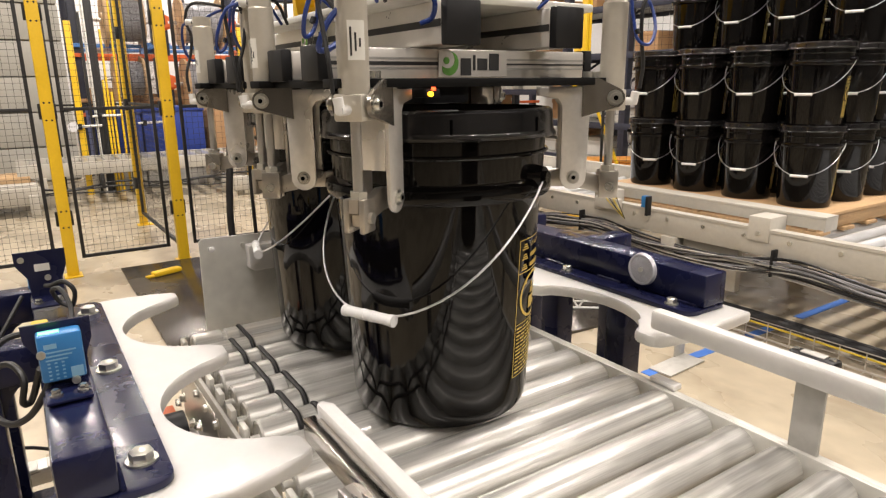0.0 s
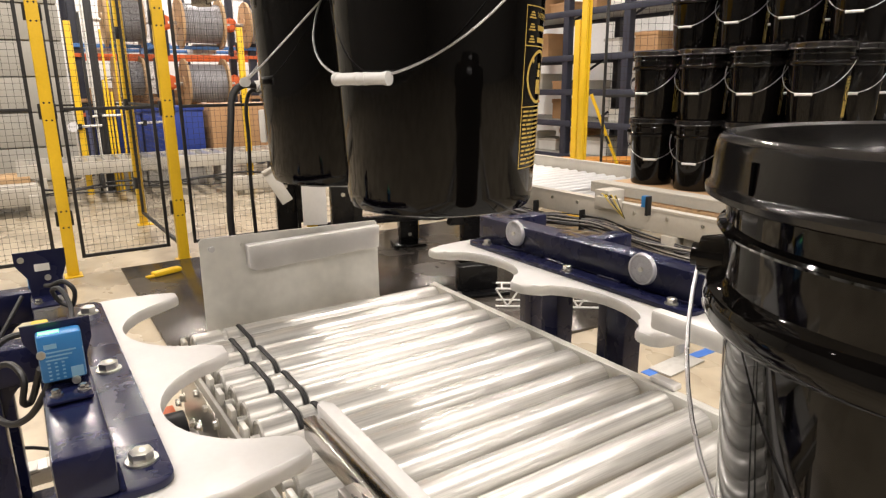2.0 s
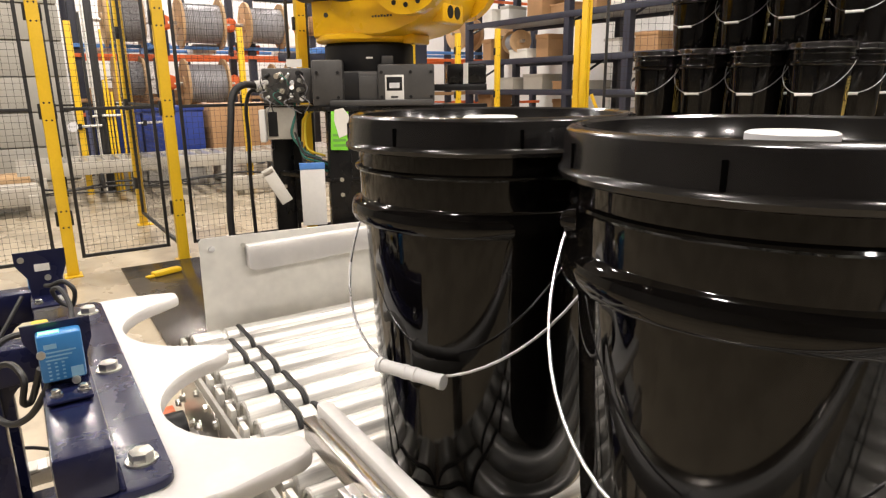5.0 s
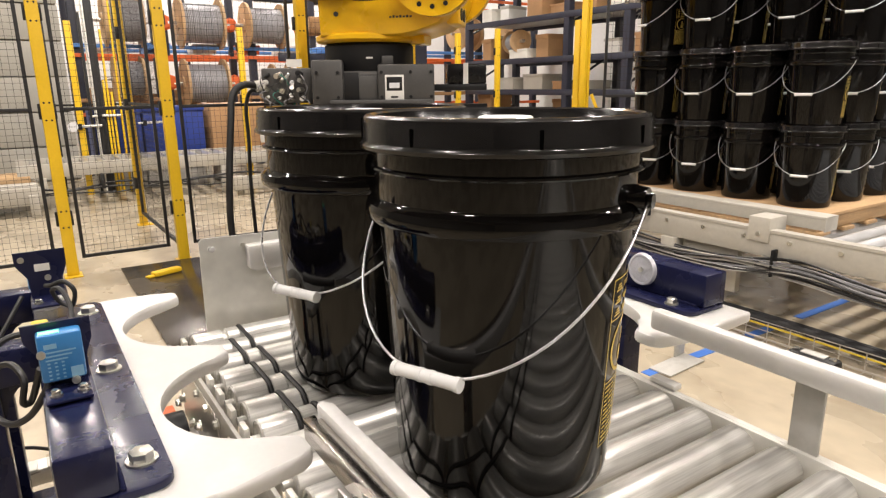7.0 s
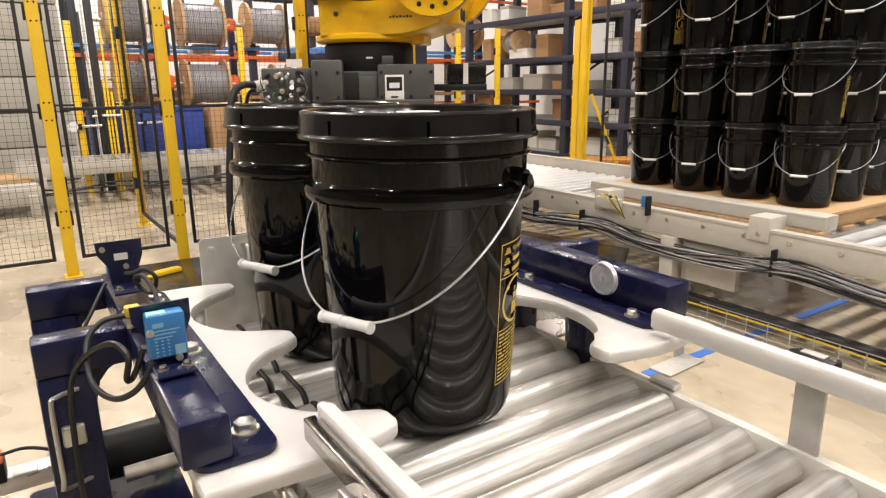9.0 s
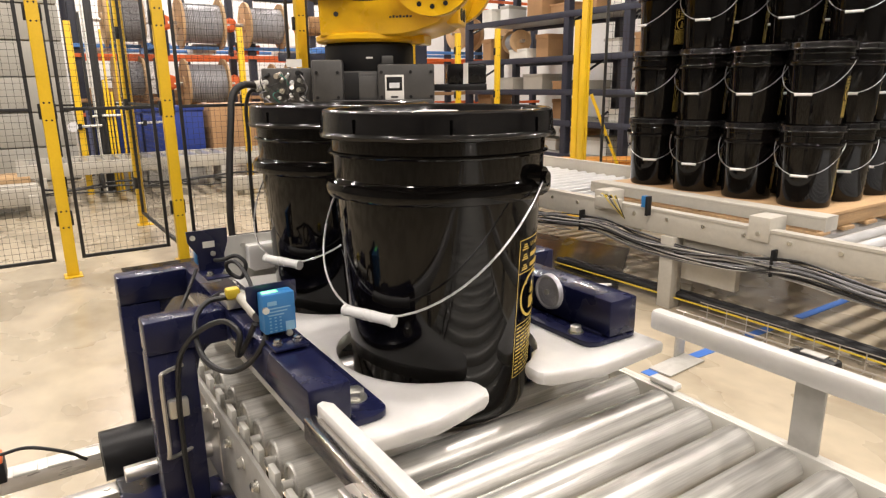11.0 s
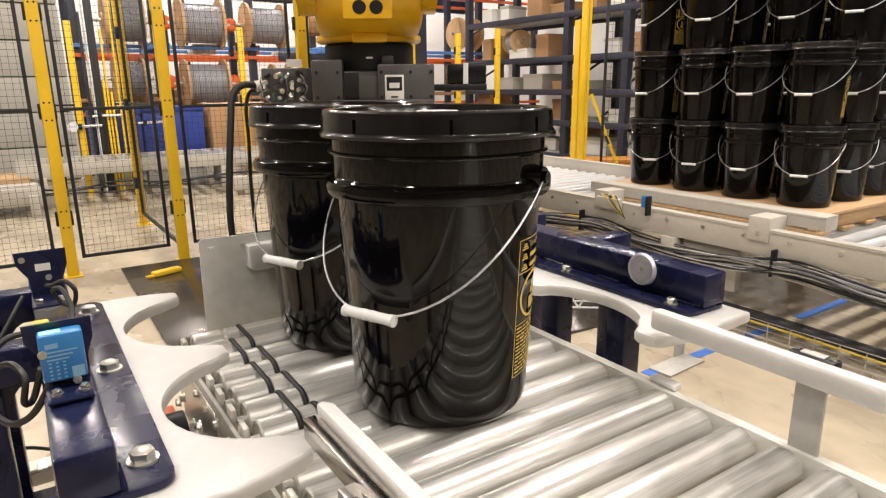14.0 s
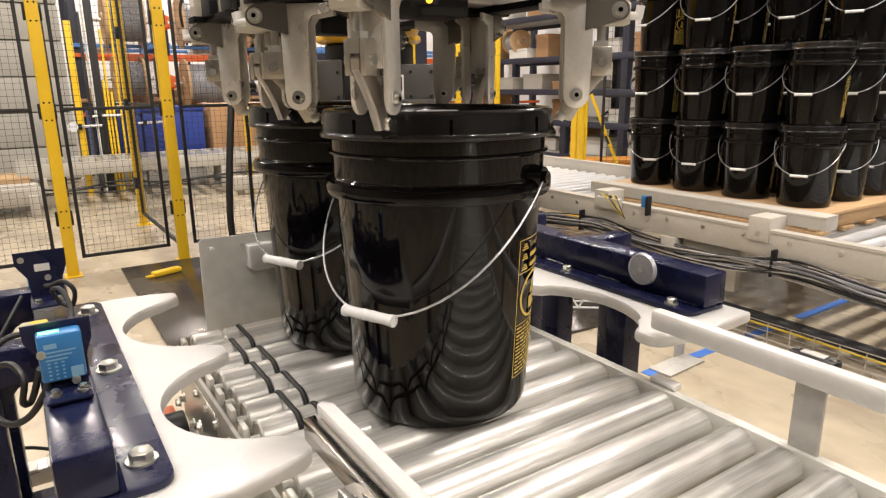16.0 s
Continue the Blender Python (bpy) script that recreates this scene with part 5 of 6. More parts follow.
# shelf rack on the east side
XR = 6.0
shelf = thing("shelf_rack", "tall navy storage rack with three loaded shelf levels", "rack")
RACK_Y = (3.7, 4.95, 6.0, 8.3)
for y in RACK_Y:
    for x in (XR, XR + 1.0):
        part("upright", box(B(), x - 0.05, x + 0.05, y - 0.05, y + 0.05, 0, 3.6, 0.004), RACK_BLUE, shelf)
    for z in (0.3, 1.1, 1.9, 2.7):
        part("strut", rod(B(), (XR, y, z), (XR + 1.0, y, z + 0.5), 0.018, 8), RACK_BLUE, shelf)
LEVELS = (0.12, 0.58, 1.0, 1.45, 2.02, 2.75)
for z in LEVELS:
    for x in (XR - 0.03, XR + 1.0):
        part("beam", box(B(), x - 0.025, x + 0.025, RACK_Y[0], RACK_Y[-1], z - 0.03, z + 0.05, 0.004), RACK_BLUE, shelf)
    part("shelf_deck", box(B(), XR - 0.005, XR + 0.97, RACK_Y[0], RACK_Y[-1], z + 0.02, z + 0.045, 0.002), FRAME_GREY, shelf)
goods = (CARD, WHITEP, WHITEP, PAPER, CARD, BIN_BLUE, CARD, WHITEP, PAPER, BEIGE)
for li, z in enumerate(LEVELS[:5]):
    y = RACK_Y[0] + 0.25
    while y < RACK_Y[-1] - 0.3:
        w, h = rng.uniform(0.18, 0.5), rng.uniform(0.10, 0.34)
        y += w / 2
        m_ = rng.choice(goods)
        if rng.random() < 0.62:
            g = thing("storage_box", "box of stored parts standing on the navy rack shelf", "box", pose(XR + rng.uniform(0.25, 0.45), y, z + 0.05, 0, 0, rng.uniform(-8, 8)), "boxes on the shelf rack")
            part("box_body", box(B(), -0.2, 0.2, -w / 2, w / 2, 0, h, 0.008), m_, g)
            part("box_lid", box(B(), -0.208, 0.208, -w / 2 - 0.008, w / 2 + 0.008, h * 0.82, h + 0.006, 0.005), m_ if m_ is not WHITEP else BEIGE, g)
        y += w / 2 + rng.uniform(0.02, 0.22)
cable_reel(6.25, 1.76, 0.17, 0.34, "small reel of wire on the navy rack shelf", REEL_WIRE, 7.4, 70)
coil = thing("pipe_bundle", "bundle of orange and copper pipes lying behind the conveyor", "pipes", pose(5.1, 5.1, 0.14, 0, 0, -35))
for k in range(6):
    part("pipe", rod(B(), (-0.9, (k % 3) * 0.075, (k // 3) * 0.07), (0.9, (k % 3) * 0.075, (k // 3) * 0.07), 0.034, 12), surface("copper_pipe", (0.62, 0.28, 0.06), 0.4, 0.3) if k == 0 else bpy.data.materials["copper_pipe"], coil)
for x in (-0.6, 0.6):
    part("bearer", box(B(), x - 0.04, x + 0.04, -0.1, 0.28, -0.14, -0.034, 0.004), WOOD, coil)
bar = thing("leaning_bar", "thin yellow and black marked bar leaning beyond the conveyor", "bar", pose(4.55, 4.05, 0.0))
part("bar", rod(B(), (0.28, -0.24, 0.0), (-0.02, 0.06, 1.02), 0.017, 10), YELLOW, bar)
part("mark", rod(B(), (0.10, -0.06, 0.60), (0.125, -0.085, 0.52), 0.0185, 10), FENCE, bar)
fence_panel((4.1, 3.55), (5.6, 2.2), 0.0, 2.3, 0.06, 0.025, 0.0014)
for x, y in ((8.3, 3.0), (8.3, 5.1), (8.3, 7.2), (8.3, 9.3)):
    pw = thing("partition_panel", "white partition panel behind the shelf rack", "wall panel", pose(x, y, 0), "white partition panels")
    part("panel", box(B(), 0, 0.05, 0.01, 2.09, 0.05, 2.9, 0.006), WALL, pw)
    part("foot_rail", box(B(), -0.01, 0.06, 0.0, 2.1, 0.0, 0.05, 0.004), FRAME_GREY, pw)

# distant column, pale partitions and lamps of the next bay
for x, y in ((3.15, 5.3), (7.6, 11.5)):
    c = thing("steel_column", "navy painted steel hall column", "column", pose(x, y, 0))
    part("flange", box(B(), -0.09, 0.09, -0.09, -0.078, 0, 5.6), RACK_BLUE, c)
    part("flange", box(B(), -0.09, 0.09, 0.078, 0.09, 0, 5.6), RACK_BLUE, c)
    part("web", box(B(), -0.006, 0.006, -0.078, 0.078, 0, 5.6), RACK_BLUE, c)
mezz = thing("mezzanine", "grey mezzanine deck on beams in the next bay", "platform")
part("deck", box(B(), 2.2, 12.8, 12.0, 22.0, 2.95, 3.1, 0.01), CEILING, mezz)
for y in (12.0, 14.5, 17.0, 19.5):
    part("deck_beam", box(B(), 2.2, 12.8, y, y + 0.12, 2.72, 2.95, 0.006), RACK_BLUE, mezz)
for x in (2.4, 6.0, 9.5, 12.6):
    part("column", box(B(), x - 0.08, x + 0.08, 12.0, 12.16, 0, 2.72, 0.006), RACK_BLUE, mezz)
for x, y in ((4.2, 13.3), (10.2, 13.3), (6.5, 15.6), (2.8, 16.0), (10.5, 15.6)):
    l_ = thing("strip_lamp", "short white strip lamp, lit, under the mezzanine deck", "lamp", pose(x, y, 2.70), "strip lamps under the deck")
    part("housing", box(B(), -0.5, 0.5, -0.09, 0.09, 0, 0.05, 0.006), WHITEP, l_)
    part("diffuser", box(B(), -0.48, 0.48, -0.07, 0.07, -0.025, 0.0, 0.004), LAMP_GLOW, l_)
    part("hanger", box(B(), -0.02, 0.02, -0.02, 0.02, 0.05, 0.26), STEEL, l_)
part_wall = thing("partition_wall", "white partition panels beyond the racks", "wall", kind="structure")
for k in range(6):
    part("panel", box(B(), 0.2 + k * 2.05, 2.2 + k * 2.05, 11.3, 11.36, 0, 2.6, 0.008), WALL, part_wall)


# ---- gripper ----
PIV = 0.175
EAR = surface("bare_steel_bracket", (0.36, 0.33, 0.285), 0.22, 0.9, vary=0.15, grain=150)
FORK = surface("plain_steel_fork", (0.50, 0.46, 0.40), 0.33, 0.85, vary=0.15, grain=150)


def logo(beam, m):
    """A green leaf and four dark bars on a bare panel, in the x-z plane of m, facing its -y."""
    panel = part("logo_panel", box(B(), -0.034, 0.068, 0.0, 0.0018, -0.0155, 0.0155, 0, m), ALU, beam)
    outer = [(0.0125 * math.cos(radians(q)), 0.0140 * math.sin(radians(q))) for q in range(-110, 111, 10)]
    inner = [(-0.006 + 0.0115 * math.cos(radians(q)), 0.003 + 0.0105 * math.sin(radians(q))) for q in range(100, -101, -10)]
    part("logo_leaf", slab(B(), outer + inner, 0, 0.0006, m @ pose(-0.0190, -0.0002, 0, 90, 0, 0) @ pose(0, 0, 0, 0, 0, -28)), GREEN, panel)
    part("logo_dot", slab(B(), [(0.0042 * math.cos(q * 0.5236), 0.0042 * math.sin(q * 0.5236)) for q in range(12)], 0, 0.0006, m @ pose(-0.0235, -0.0002, 0.0035, 90, 0, 0)), GREEN, panel)
    for x0, x1, z0, z1 in ((-0.003, 0.0125, -0.0135, 0.0065), (0.0155, 0.0190, -0.0075, 0.0105), (0.0220, 0.0370, -0.0075, 0.0065), (0.0400, 0.0550, -0.0075, 0.0125)):
        part("logo_bar", box(B(), x0, x1, -0.0008, -0.0002, z0, z1, 0, m), DARKPRINT, panel)


def screw_head(parent, m, r, y, z, size):
    """A socket screw on its washer, its axis along y."""
    s = 1 if y > 0 else -1
    head = rod(B(), m @ Vector((r, y, z)), m @ Vector((r, y + s * 0.0012, z)), size, 20)
    rod(head, m @ Vector((r, y + s * 0.0012, z)), m @ Vector((r, y + s * 0.0055, z)), size * 0.68, 18, size * 0.62)
    screw = part("screw", head, BOLT, parent)
    part("socket", rod(B(), m @ Vector((r, y + s * 0.0054, z)), m @ Vector((r, y + s * 0.0058, z)), size * 0.34, 6), SLOT, screw)


def make_gripper():
    g = thing("pail_gripper", "aluminium two-pail gripper with eight pneumatic finger clamps", "gripper")
    fingers = []
    for n, yc in enumerate((0.0, 0.30)):
        rear = part("cross_beam", box(B(), -0.172, 0.205, yc + 0.055, yc + 0.100, 1.134, 1.168, 0.002), ALU, g)
        part("end_cap", box(B(), -0.186, -0.1725, yc + 0.053, yc + 0.102, 1.132, 1.170, 0.002), BLACKP, rear)
        part("end_cap", box(B(), 0.2055, 0.219, yc + 0.053, yc + 0.102, 1.132, 1.170, 0.002), BLACKP, rear)
        beam = part("cross_beam", box(B(), -0.172, 0.205, yc - 0.055, yc - 0.010, 1.134, 1.168, 0.002), ALU, g)
        for z in (1.1455, 1.1565):
            part("groove", box(B(), -0.171, 0.204, yc - 0.0556, yc - 0.0548, z - 0.0012, z + 0.0012), FRAME_GREY, beam)
        part("slot", box(B(), -0.17, -0.034, yc - 0.0558, yc - 0.0549, 1.149, 1.153), DARKPRINT, beam)
        part("slot", box(B(), 0.068, 0.203, yc - 0.0558, yc - 0.0549, 1.150, 1.152), ROBOT_GREY, beam)
        for s in (-1, 1):
            part("end_cap", box(B(), s * 0.2055, s * 0.219, yc - 0.057, yc - 0.008, 1.132, 1.170, 0.002) if s > 0 else box(B(), -0.186, -0.1725, yc - 0.057, yc - 0.008, 1.132, 1.170, 0.002), BLACKP, beam)
        if n == 0:
            logo(beam, pose(0, -0.0578, 1.151))
        part("base_plate", box(box(B(), -0.20, 0.20, yc - 0.135, yc - 0.10, 1.1245, 1.1335, 0.001), -0.20, 0.20, yc + 0.10, yc + 0.135, 1.1245, 1.1335, 0.001), OXIDE, g)
        for sx in (-1, 1):
            part("cross_plate", box(B(), sx * 0.16 - 0.02, sx * 0.16 + 0.02, yc - 0.10, yc + 0.10, 1.1245, 1.1335, 0.001), OXIDE, g)
        for sx in (-1, 1):
            for k in range(3):
                part("bolt", rod(B(), (sx * (0.15 + 0.016 * k), yc - 0.118, 1.134), (sx * (0.15 + 0.016 * k), yc - 0.118, 1.141), 0.006, 12), BOLT, g)
        # vacuum valve with indicator lights between the beams
        part("valve", box(B(), -0.04, 0.03, yc - 0.03, yc + 0.03, 1.104, 1.134, 0.004), BLACKP, g)
        if n == 0:
            part("indicator_light", rod(B(), (-0.046, -0.062, 1.1225), (-0.046, -0.066, 1.1225), 0.0022, 10), RED_GLOW, g)
            part("indicator_light", rod(B(), (-0.050, -0.062, 1.1165), (-0.050, -0.066, 1.1165), 0.0030, 10), AMBER_GLOW, g)
            part("sensor_bar", box(B(), -0.055, -0.035, -0.062, -0.03, 1.112, 1.1225, 0.002), BLACKP, g)
        for az in (-144, -36, 36, 144):
            m = pose(0, yc, 0, 0, 0, az)
            up = m @ pose(0, 0, 0, 90, 0, 0)
            foot = [(PIV + 0.0165 * math.cos(radians(a)), 1.010 + 0.0165 * math.sin(radians(a))) for a in range(-180, 1, 20)]
            for yy in (-0.019, 0.019):
                pl = part("finger_plate", slab(B(), [(PIV - 0.045, 1.123), (PIV - 0.045, 1.112), (PIV - 0.022, 1.108), (PIV - 0.0165, 1.100)] + foot + [(PIV + 0.0185, 1.123)], -0.0025, 0.0025, up @ pose(0, 0, -yy), 0.0008), BRACKET, g)
                screw_head(pl, m, PIV, yy * 1.13, 1.010, 0.0085)
            part("web", box(B(), PIV + 0.0145, PIV + 0.0185, -0.0165, 0.0165, 1.040, 1.123, 0.001, m), BRACKET, g)
            er = PIV + 0.048
            for yy in (-0.021, 0.021):
                ear = part("cylinder_ear", slab(B(), [(er - 0.040, 1.086), (er + 0.004, 1.0975)] + [(er + 0.0125 * math.cos(radians(q)), 1.109 + 0.0125 * math.sin(radians(q))) for q in range(-60, 61, 20)] + [(er - 0.022, 1.1335), (er - 0.040, 1.1335)], -0.0022, 0.0022, up @ pose(0, 0, -yy)), EAR, g)
                screw_head(ear, m, er, yy * 1.105, 1.109, 0.0095)
            cyl = part("cylinder", lathe(B(), [(0, 1.102), (0.0135, 1.102), (0.0135, 1.118), (0.0155, 1.119), (0.0155, 1.222), (0.0140, 1.224), (0.0140, 1.238), (0, 1.238)], 28, m @ pose(er, 0, 0)), CYL, g)
            part("cylinder_foot", box(B(), er - 0.0155, er + 0.0155, -0.0155, 0.0155, 1.093, 1.119, 0.002, m), CYL, cyl)
            part("port_hole", rod(B(), m @ Vector((er + 0.0140, 0.004, 1.230)), m @ Vector((er + 0.0150, 0.004, 1.230)), 0.0030, 10), DARKPRINT, cyl)
            lab = part("rating_label", slab(B(), [(0.0158 * math.cos(radians(q)), 0.0158 * math.sin(radians(q))) for q in range(12, 77, 8)] + [(0.0150 * math.cos(radians(q)), 0.0150 * math.sin(radians(q))) for q in range(76, 11, -8)], 1.150, 1.186, m @ pose(er, 0, 0)), PAPER, cyl)
            for q in range(3):
                part("print_bar", slab(B(), [(0.0160 * math.cos(radians(w)), 0.0160 * math.sin(radians(w))) for w in (20 + 16 * q, 27 + 16 * q)] + [(0.0156 * math.cos(radians(w)), 0.0156 * math.sin(radians(w))) for w in (27 + 16 * q, 20 + 16 * q)], 1.154 + 0.004 * q, 1.180 - 0.005 * q, m @ pose(er, 0, 0)), DARKPRINT, lab)
            part("elbow", rod(B(), m @ Vector((er + 0.0155, 0.0, 1.104)), m @ Vector((er + 0.032, 0.0, 1.104)), 0.0050, 12), WHITEP, cyl)
            part("elbow_neck", rod(B(), m @ Vector((er + 0.028, 0, 1.101)), m @ Vector((er + 0.030, -0.002, 1.116)), 0.0052, 12), WHITEP, cyl)
            part("hose", hose(B(), [m @ Vector(q) for q in ((er + 0.034, -0.004, 1.120), (er + 0.036, -0.006, 1.150), (er + 0.030, -0.014, 1.180), (er + 0.028, -0.020, 1.212), (er + 0.034, -0.016, 1.238), (er + 0.012, -0.012, 1.262), (PIV - 0.02, -0.01, 1.245), (PIV - 0.05, -0.01, 1.215))], 0.0024, 8), CABLE, cyl)
            part("hose", hose(B(), [m @ Vector(q) for q in ((er + 0.024, 0.002, 1.231), (er + 0.038, -0.010, 1.222), (er + 0.044, -0.022, 1.192), (er + 0.036, -0.030, 1.172), (er + 0.022, -0.028, 1.178), (er + 0.016, -0.024, 1.205), (er + 0.006, -0.022, 1.236), (PIV, -0.02, 1.252), (PIV - 0.05, -0.02, 1.215))], 0.0021, 8), HOSE_BLUE, cyl)
            part("hose_tie", rod(B(), m @ Vector((er + 0.0225, -0.029, 1.184)), m @ Vector((er + 0.0205, -0.028, 1.189)), 0.0030, 10), BLACKP, cyl)
            part("fitting", rod(B(), m @ Vector((er + 0.012, 0, 1.230)), m @ Vector((er + 0.026, 0.002, 1.231)), 0.0048, 10), WHITEP, cyl)
            rd = part("piston_rod", rod(B(), (0, 0, 0.020), (0, 0, 0.118), 0.0054, 14), STEEL, g, at=m @ pose(er, 0, 0.996))
            fork = part("fork", box(box(box(B(), -0.0125, 0.0125, -0.012, -0.0055, -0.015, 0.020, 0.0015), -0.0125, 0.0125, 0.0055, 0.012, -0.015, 0.020, 0.0015), -0.0125, 0.0125, -0.0054, 0.0054, 0.006, 0.020), FORK, rd)
            part("fork_pin", rod(B(), (0, -0.016, 0), (0, 0.016, 0), 0.0058, 14), BOLT, fork)
            part("lock_nut", rod(B(), (0, 0, 0.020), (0, 0, 0.027), 0.0095, 6), BOLT, rd)
            shape = [(0.046, -0.026), (0.056, -0.022), (0.057, -0.010), (0.050, -0.004), (0.020, 0.004), (0.004, 0.010), (-0.014, 0.009), (-0.030, 0.004), (-0.034, -0.002), (-0.030, -0.014), (0.0, -0.015), (0.026, -0.020)]
            lv = part("lever", slab(B(), shape, -0.0048, 0.0048, pose(0, 0, 0, 90, 0, 0), 0.001), FORK, g, at=m @ pose(PIV, 0, 1.010))
            part("hook_pad", box(B(), -0.036, -0.026, -0.008, 0.008, -0.004, 0.007, 0.001), BOLT, lv)
            fingers.append((lv, rd, m, er))
    for k, x in enumerate((-0.036, 0.122)):
        b_ = part("long_beam", box(B(), x - 0.022, x + 0.022, -0.10, 0.44, 1.170, 1.216, 0.002), ALU, g)
        for s in (-1, 1):
            part("side_slot", box(B(), x + s * 0.0222 - 0.0004, x + s * 0.0222 + 0.0004, -0.099, 0.439, 1.189, 1.197), DARKPRINT, b_)
        part("end_cap", box(B(), x - 0.023, x + 0.023, -0.113, -0.1005, 1.169, 1.217, 0.002), BLACKP, b_)
        if k == 0:
            logo(b_, pose(x - 0.0245, 0.271, 1.193, 0, 0, -90))
        part("end_cap", box(B(), x - 0.023, x + 0.023, 0.4405, 0.453, 1.169, 1.217, 0.002), BLACKP, b_)
    part("top_plate", box(B(), -0.10, 0.19, -0.085, 0.42, 1.216, 1.226, 0.003), PLATE, g)
    part("flange", rod(B(), (0, 0.15, 1.226), (0, 0.15, 1.30), 0.09, 32), ROBOT_GREY, g, "dark grey robot flange")
    part("hose", hose(B(), [(-0.16, -0.13, 1.22), (-0.20, -0.13, 1.19), (-0.21, -0.12, 1.16), (-0.17, -0.09, 1.175), (-0.13, -0.08, 1.23)], 0.003, 8), HOSE_BLUE, g)
    part("hose", hose(B(), [(-0.085, -0.10, 1.235), (-0.070, -0.105, 1.215), (-0.066, -0.095, 1.198), (-0.075, -0.085, 1.192)], 0.0028, 8), HOSE_BLUE, g)
    return g, fingers


gripper, fingers = make_gripper()


# arm of the robot, two links and a hanging wrist, in the turret's space
ARM_F, ARM_Z, LINK_A, LINK_B, WRIST = 0.50, 0.75, 1.30, 1.75, 0.22
upper_arm = part("upper_arm", box(box(B(), -0.12, LINK_A + 0.10, -0.26, -0.12, -0.13, 0.13, 0.03), -0.12, LINK_A + 0.10, 0.12, 0.26, -0.13, 0.13, 0.03), ROBOT_YELLOW, turret)
part("elbow_axle", rod(B(), (LINK_A, -0.28, 0), (LINK_A, 0.28, 0), 0.09, 28), ROBOT_GREY, upper_arm)
forearm = part("forearm", box(B(), -0.18, LINK_B + 0.08, -0.10, 0.10, -0.11, 0.11, 0.03), ROBOT_YELLOW, turret)
wrist = part("wrist", lathe(B(), [(0, -WRIST + 0.002), (0.085, -WRIST + 0.002), (0.085, -WRIST + 0.05), (0.11, -0.12), (0.13, 0.06), (0.11, 0.14), (0, 0.14)], 32), ROBOT_GREY, turret)


def glide(rows):
    """A smooth run through (time, value) rows that does not overshoot."""
    ts, vs = [r[0] for r in rows], [r[1] for r in rows]
    slope = [(vs[k + 1] - vs[k]) / (ts[k + 1] - ts[k]) for k in range(len(ts) - 1)]
    tang = [slope[0]] + [0.0 if a * b <= 0 else 2 * a * b / (a + b) for a, b in zip(slope, slope[1:])] + [slope[-1]]

    def at_time(t):
        k = max(0, min(len(ts) - 2, sum(1 for q in ts if q <= t) - 1))
        h = ts[k + 1] - ts[k]
        p = min(1.0, max(0.0, (t - ts[k]) / h))
        return (vs[k] * (1 + 2 * p) * (1 - p) ** 2 + tang[k] * h * p * (1 - p) ** 2 + vs[k + 1] * p * p * (3 - 2 * p) + tang[k + 1] * h * p * p * (p - 1))

    return at_time


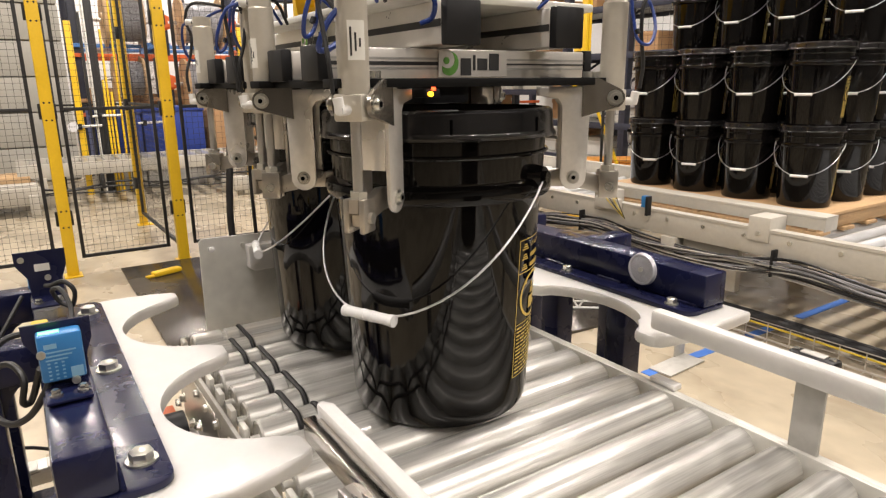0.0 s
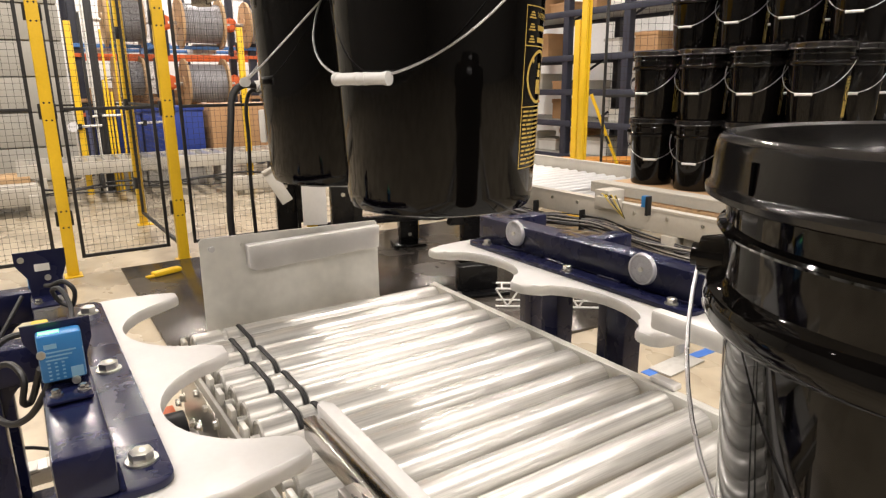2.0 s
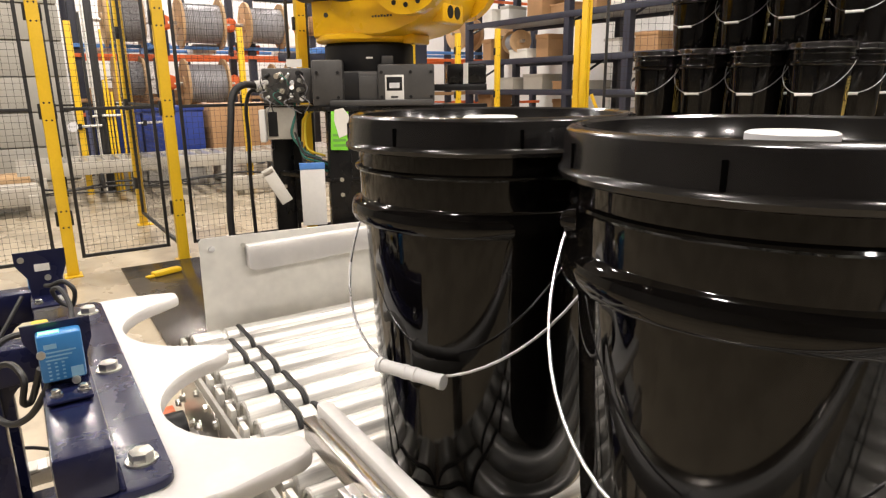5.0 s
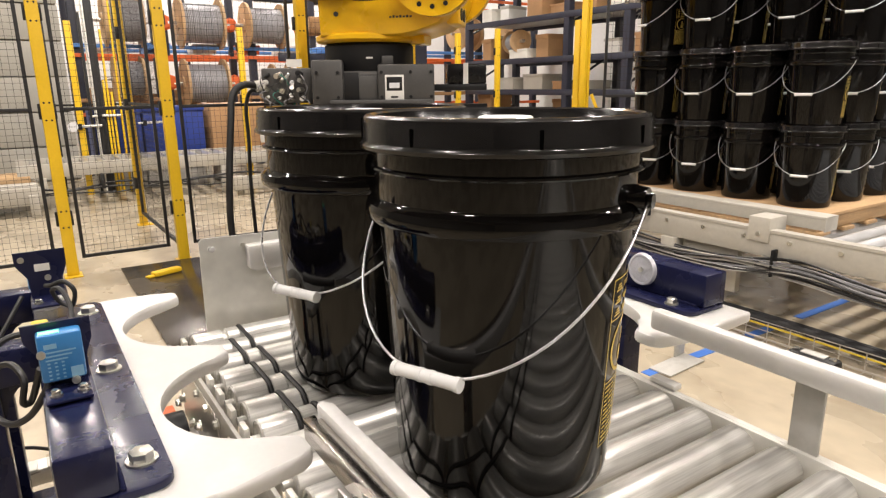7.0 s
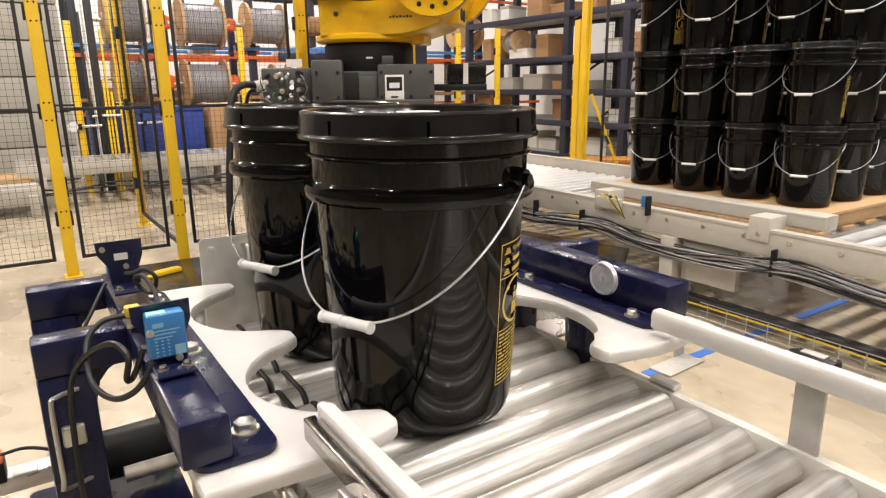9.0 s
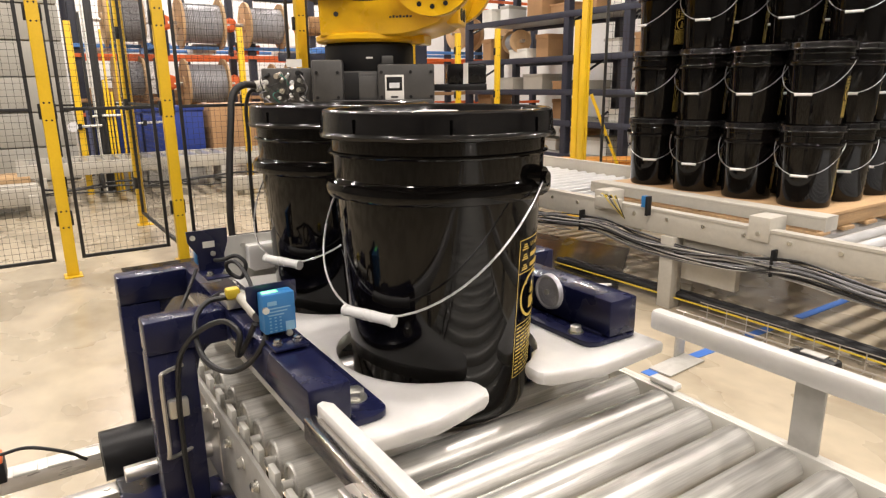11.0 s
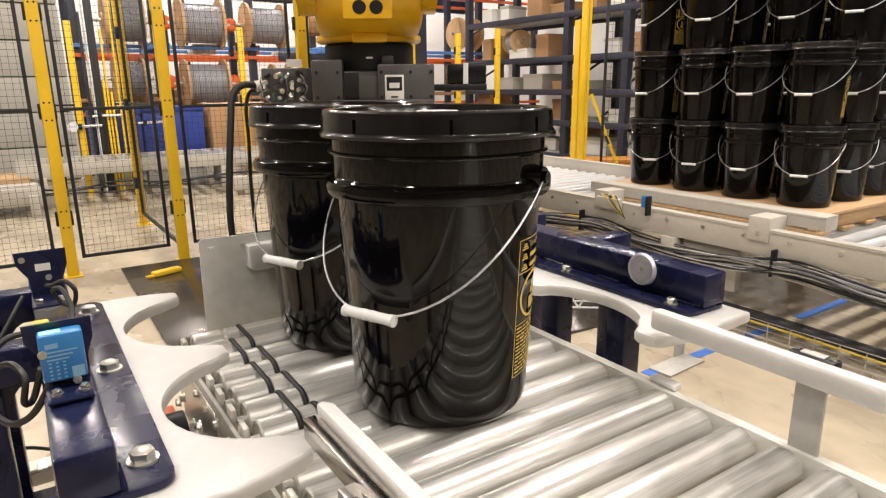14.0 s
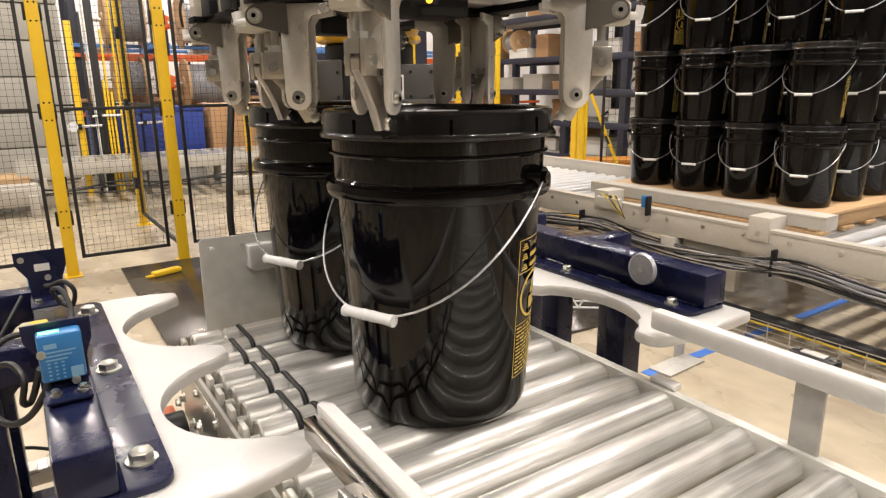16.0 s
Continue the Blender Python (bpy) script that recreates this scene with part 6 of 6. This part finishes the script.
# ---- what moves ----
def motions():
    def shift(x, y, z, rz=0):
        return pose(x, y, z, 0, 0, rz)

    # the robot swings the gripper from the rollers to the stack and back: turn, reach and height against time
    az0, az1 = math.atan2(0.15 - AY, -AX), math.atan2(SY + 2 * SP + 0.15 - AY, SX - AX)
    d0, d1 = math.hypot(0.15 - AY, AX), math.hypot(SY + 2 * SP + 0.15 - AY, SX - AX)
    full = math.degrees(az1 - az0)
    dz = SZ + 2 * LAYER - TOP
    swing = glide([(0, 0), (1.9, 0), (2.2, 0.3), (2.4, 0.75), (2.6, 1.3), (2.8, 2.1), (3.0, 3.2), (3.5, 10.0), (4.0, 21.0), (4.2, 27.0), (4.8, 49.0), (5.4, 68.0), (5.9, full), (9.2, full), (11.0, full), (11.3, full - 2), (11.5, full - 5), (12.0, 47.0), (12.5, 30.0), (13.0, 16.0), (13.5, 6.0), (14.0, 0.6), (14.5, 0), (16.0, 0)])
    reach = glide([(0, d0), (2.6, d0), (3.3, d0 - 0.10), (4.2, 2.75), (5.0, 2.20), (5.8, d1 + 0.12), (6.3, d1 + 0.10), (6.6, d1 + 0.03), (6.9, d1), (8.0, d1), (9.2, d1 + 0.15), (11.0, d1 + 0.2), (11.8, 2.2), (12.6, 2.75), (13.3, d0 - 0.08), (14.0, d0), (16.0, d0)])
    height = glide([(0.0, 0.0), (0.35, 0.0005), (0.5, 0.006), (0.75, 0.026), (1.0, 0.057), (1.25, 0.099), (1.5, 0.149), (1.75, 0.208), (2.0, 0.274), (2.2, 0.330), (2.4, 0.392), (2.6, 0.453), (2.8, 0.513), (3.0, 0.565), (3.5, 0.72), (4.2, 0.86), (5.0, 0.88), (5.5, dz + 0.20), (6.0, dz + 0.10), (6.3, dz + 0.055), (6.6, dz + 0.015), (6.9, dz), (7.25, dz), (7.7, dz + 0.08), (8.3, dz + 0.42), (9.2, 1.20), (11.3, 1.15), (12.6, 1.05), (13.5, 0.90), (14.2, 0.70), (14.8, 0.46), (15.1, 0.36), (15.4, 0.250), (15.6, 0.197), (15.8, 0.148), (16.0, 0.103)])
    times = [round(0.2 * k, 2) for k in range(81)]

    def grip_at(t):
        a = az0 + radians(swing(t))
        return AX + reach(t) * math.cos(a), AY + reach(t) * math.sin(a) - 0.15, height(t)

    walk(gripper, [(t, shift(*grip_at(t))) for t in times])
    for ob, y0 in ((pail_front, 0.0), (pail_back, 0.30)):
        rows = []
        for t in times:
            x, y, z = grip_at(min(t, 7.0))
            rows.append((t, shift(x, y + y0, TOP + z, -38 if y0 else 0)))
        walk(ob, rows)
    for lv, rd, m, er in fingers:
        shut, wide = m @ pose(PIV, 0, 1.010), m @ pose(PIV, 0, 1.010, 0, -62, 0)
        walk(lv, [(0.0, shut), (6.95, shut), (7.2, wide), (16.0, wide)])
        low, high = m @ pose(er, 0, 0.996), m @ pose(er - 0.016, 0, 1.048)
        walk(rd, [(0.0, low), (6.95, low), (7.2, high), (16.0, high)])
    walk(turret, [(t, pose(AX - RX, AY - RY, AZ, 0, 0, math.degrees(az0) + swing(t))) for t in times])
    rows_a, rows_b, rows_w = [], [], []
    for t in times:
        u, w = reach(t) - ARM_F, 1.30 + WRIST + height(t) - 1.012 - AZ - ARM_Z
        L = math.hypot(u, w)
        base = math.atan2(w, u)
        a = base + math.acos((LINK_A ** 2 + L * L - LINK_B ** 2) / (2 * LINK_A * L))
        ex, ez = ARM_F + LINK_A * math.cos(a), ARM_Z + LINK_A * math.sin(a)
        b = math.atan2(ARM_Z + w - ez, ARM_F + u - ex)
        rows_a.append((t, pose(ARM_F, 0, ARM_Z, 0, -math.degrees(a), 0)))
        rows_b.append((t, pose(ex, 0, ez, 0, -math.degrees(b), 0)))
        rows_w.append((t, pose(ARM_F + u, 0, ARM_Z + w)))
    walk(upper_arm, rows_a)
    walk(forearm, rows_b)
    walk(wrist, rows_w)

    # the next two pails ride in on the rollers, stop, and are centred by the clamps
    nxt = [(0.0, -0.915), (1.0, -0.765), (2.0, -0.613), (3.2, -0.433), (3.5, -0.389), (4.0, -0.314), (4.2, -0.286), (6.3, 0.030), (6.5, 0.057), (7.0, 0.134), (7.5, 0.210), (8.0, 0.276), (8.25, 0.287)]
    walk(pail_next, [(t, shift(-0.040, y, TOP)) for t, y in nxt] + [(9.4, shift(-0.043, 0.288, TOP)), (9.9, shift(-0.02, 0.292, TOP)), (10.3, shift(0, 0.297, TOP)), (16.0, shift(0, 0.297, TOP))])
    lst = [(0.0, -1.235), (2.0, -0.935), (4.2, -0.605), (6.3, -0.287), (6.5, -0.257), (7.0, -0.180), (7.5, -0.102), (8.0, -0.021), (8.25, -0.004)]
    walk(pail_last, [(t, shift(-0.031, y, TOP)) for t, y in lst] + [(9.4, shift(-0.032, -0.004, TOP)), (9.9, shift(-0.015, -0.002, TOP)), (10.3, shift(0, 0, TOP)), (16.0, shift(0, 0, TOP))])

    # clamps close and spring back
    close = [(0.0, 0.0), (8.4, 0.0), (8.5, 0.004), (8.7, 0.035), (8.9, 0.074), (9.0, 0.098), (9.2, 0.141), (9.5, 0.190), (9.9, 0.222), (10.3, 0.238), (10.8, 0.238), (11.1, 0.206), (11.3, 0.168), (11.5, 0.113), (11.75, 0.082), (12.0, 0.057), (12.25, 0.036), (12.5, 0.018), (12.75, 0.008), (13.0, 0.003), (14.0, 0.001), (16.0, 0.0)]
    walk(left_clamp, [(t, shift(d - 0.006, 0, 0)) for t, d in close])
    walk(right_clamp, [(t, shift(-d * 0.95, 0, 0)) for t, d in close])


motions()
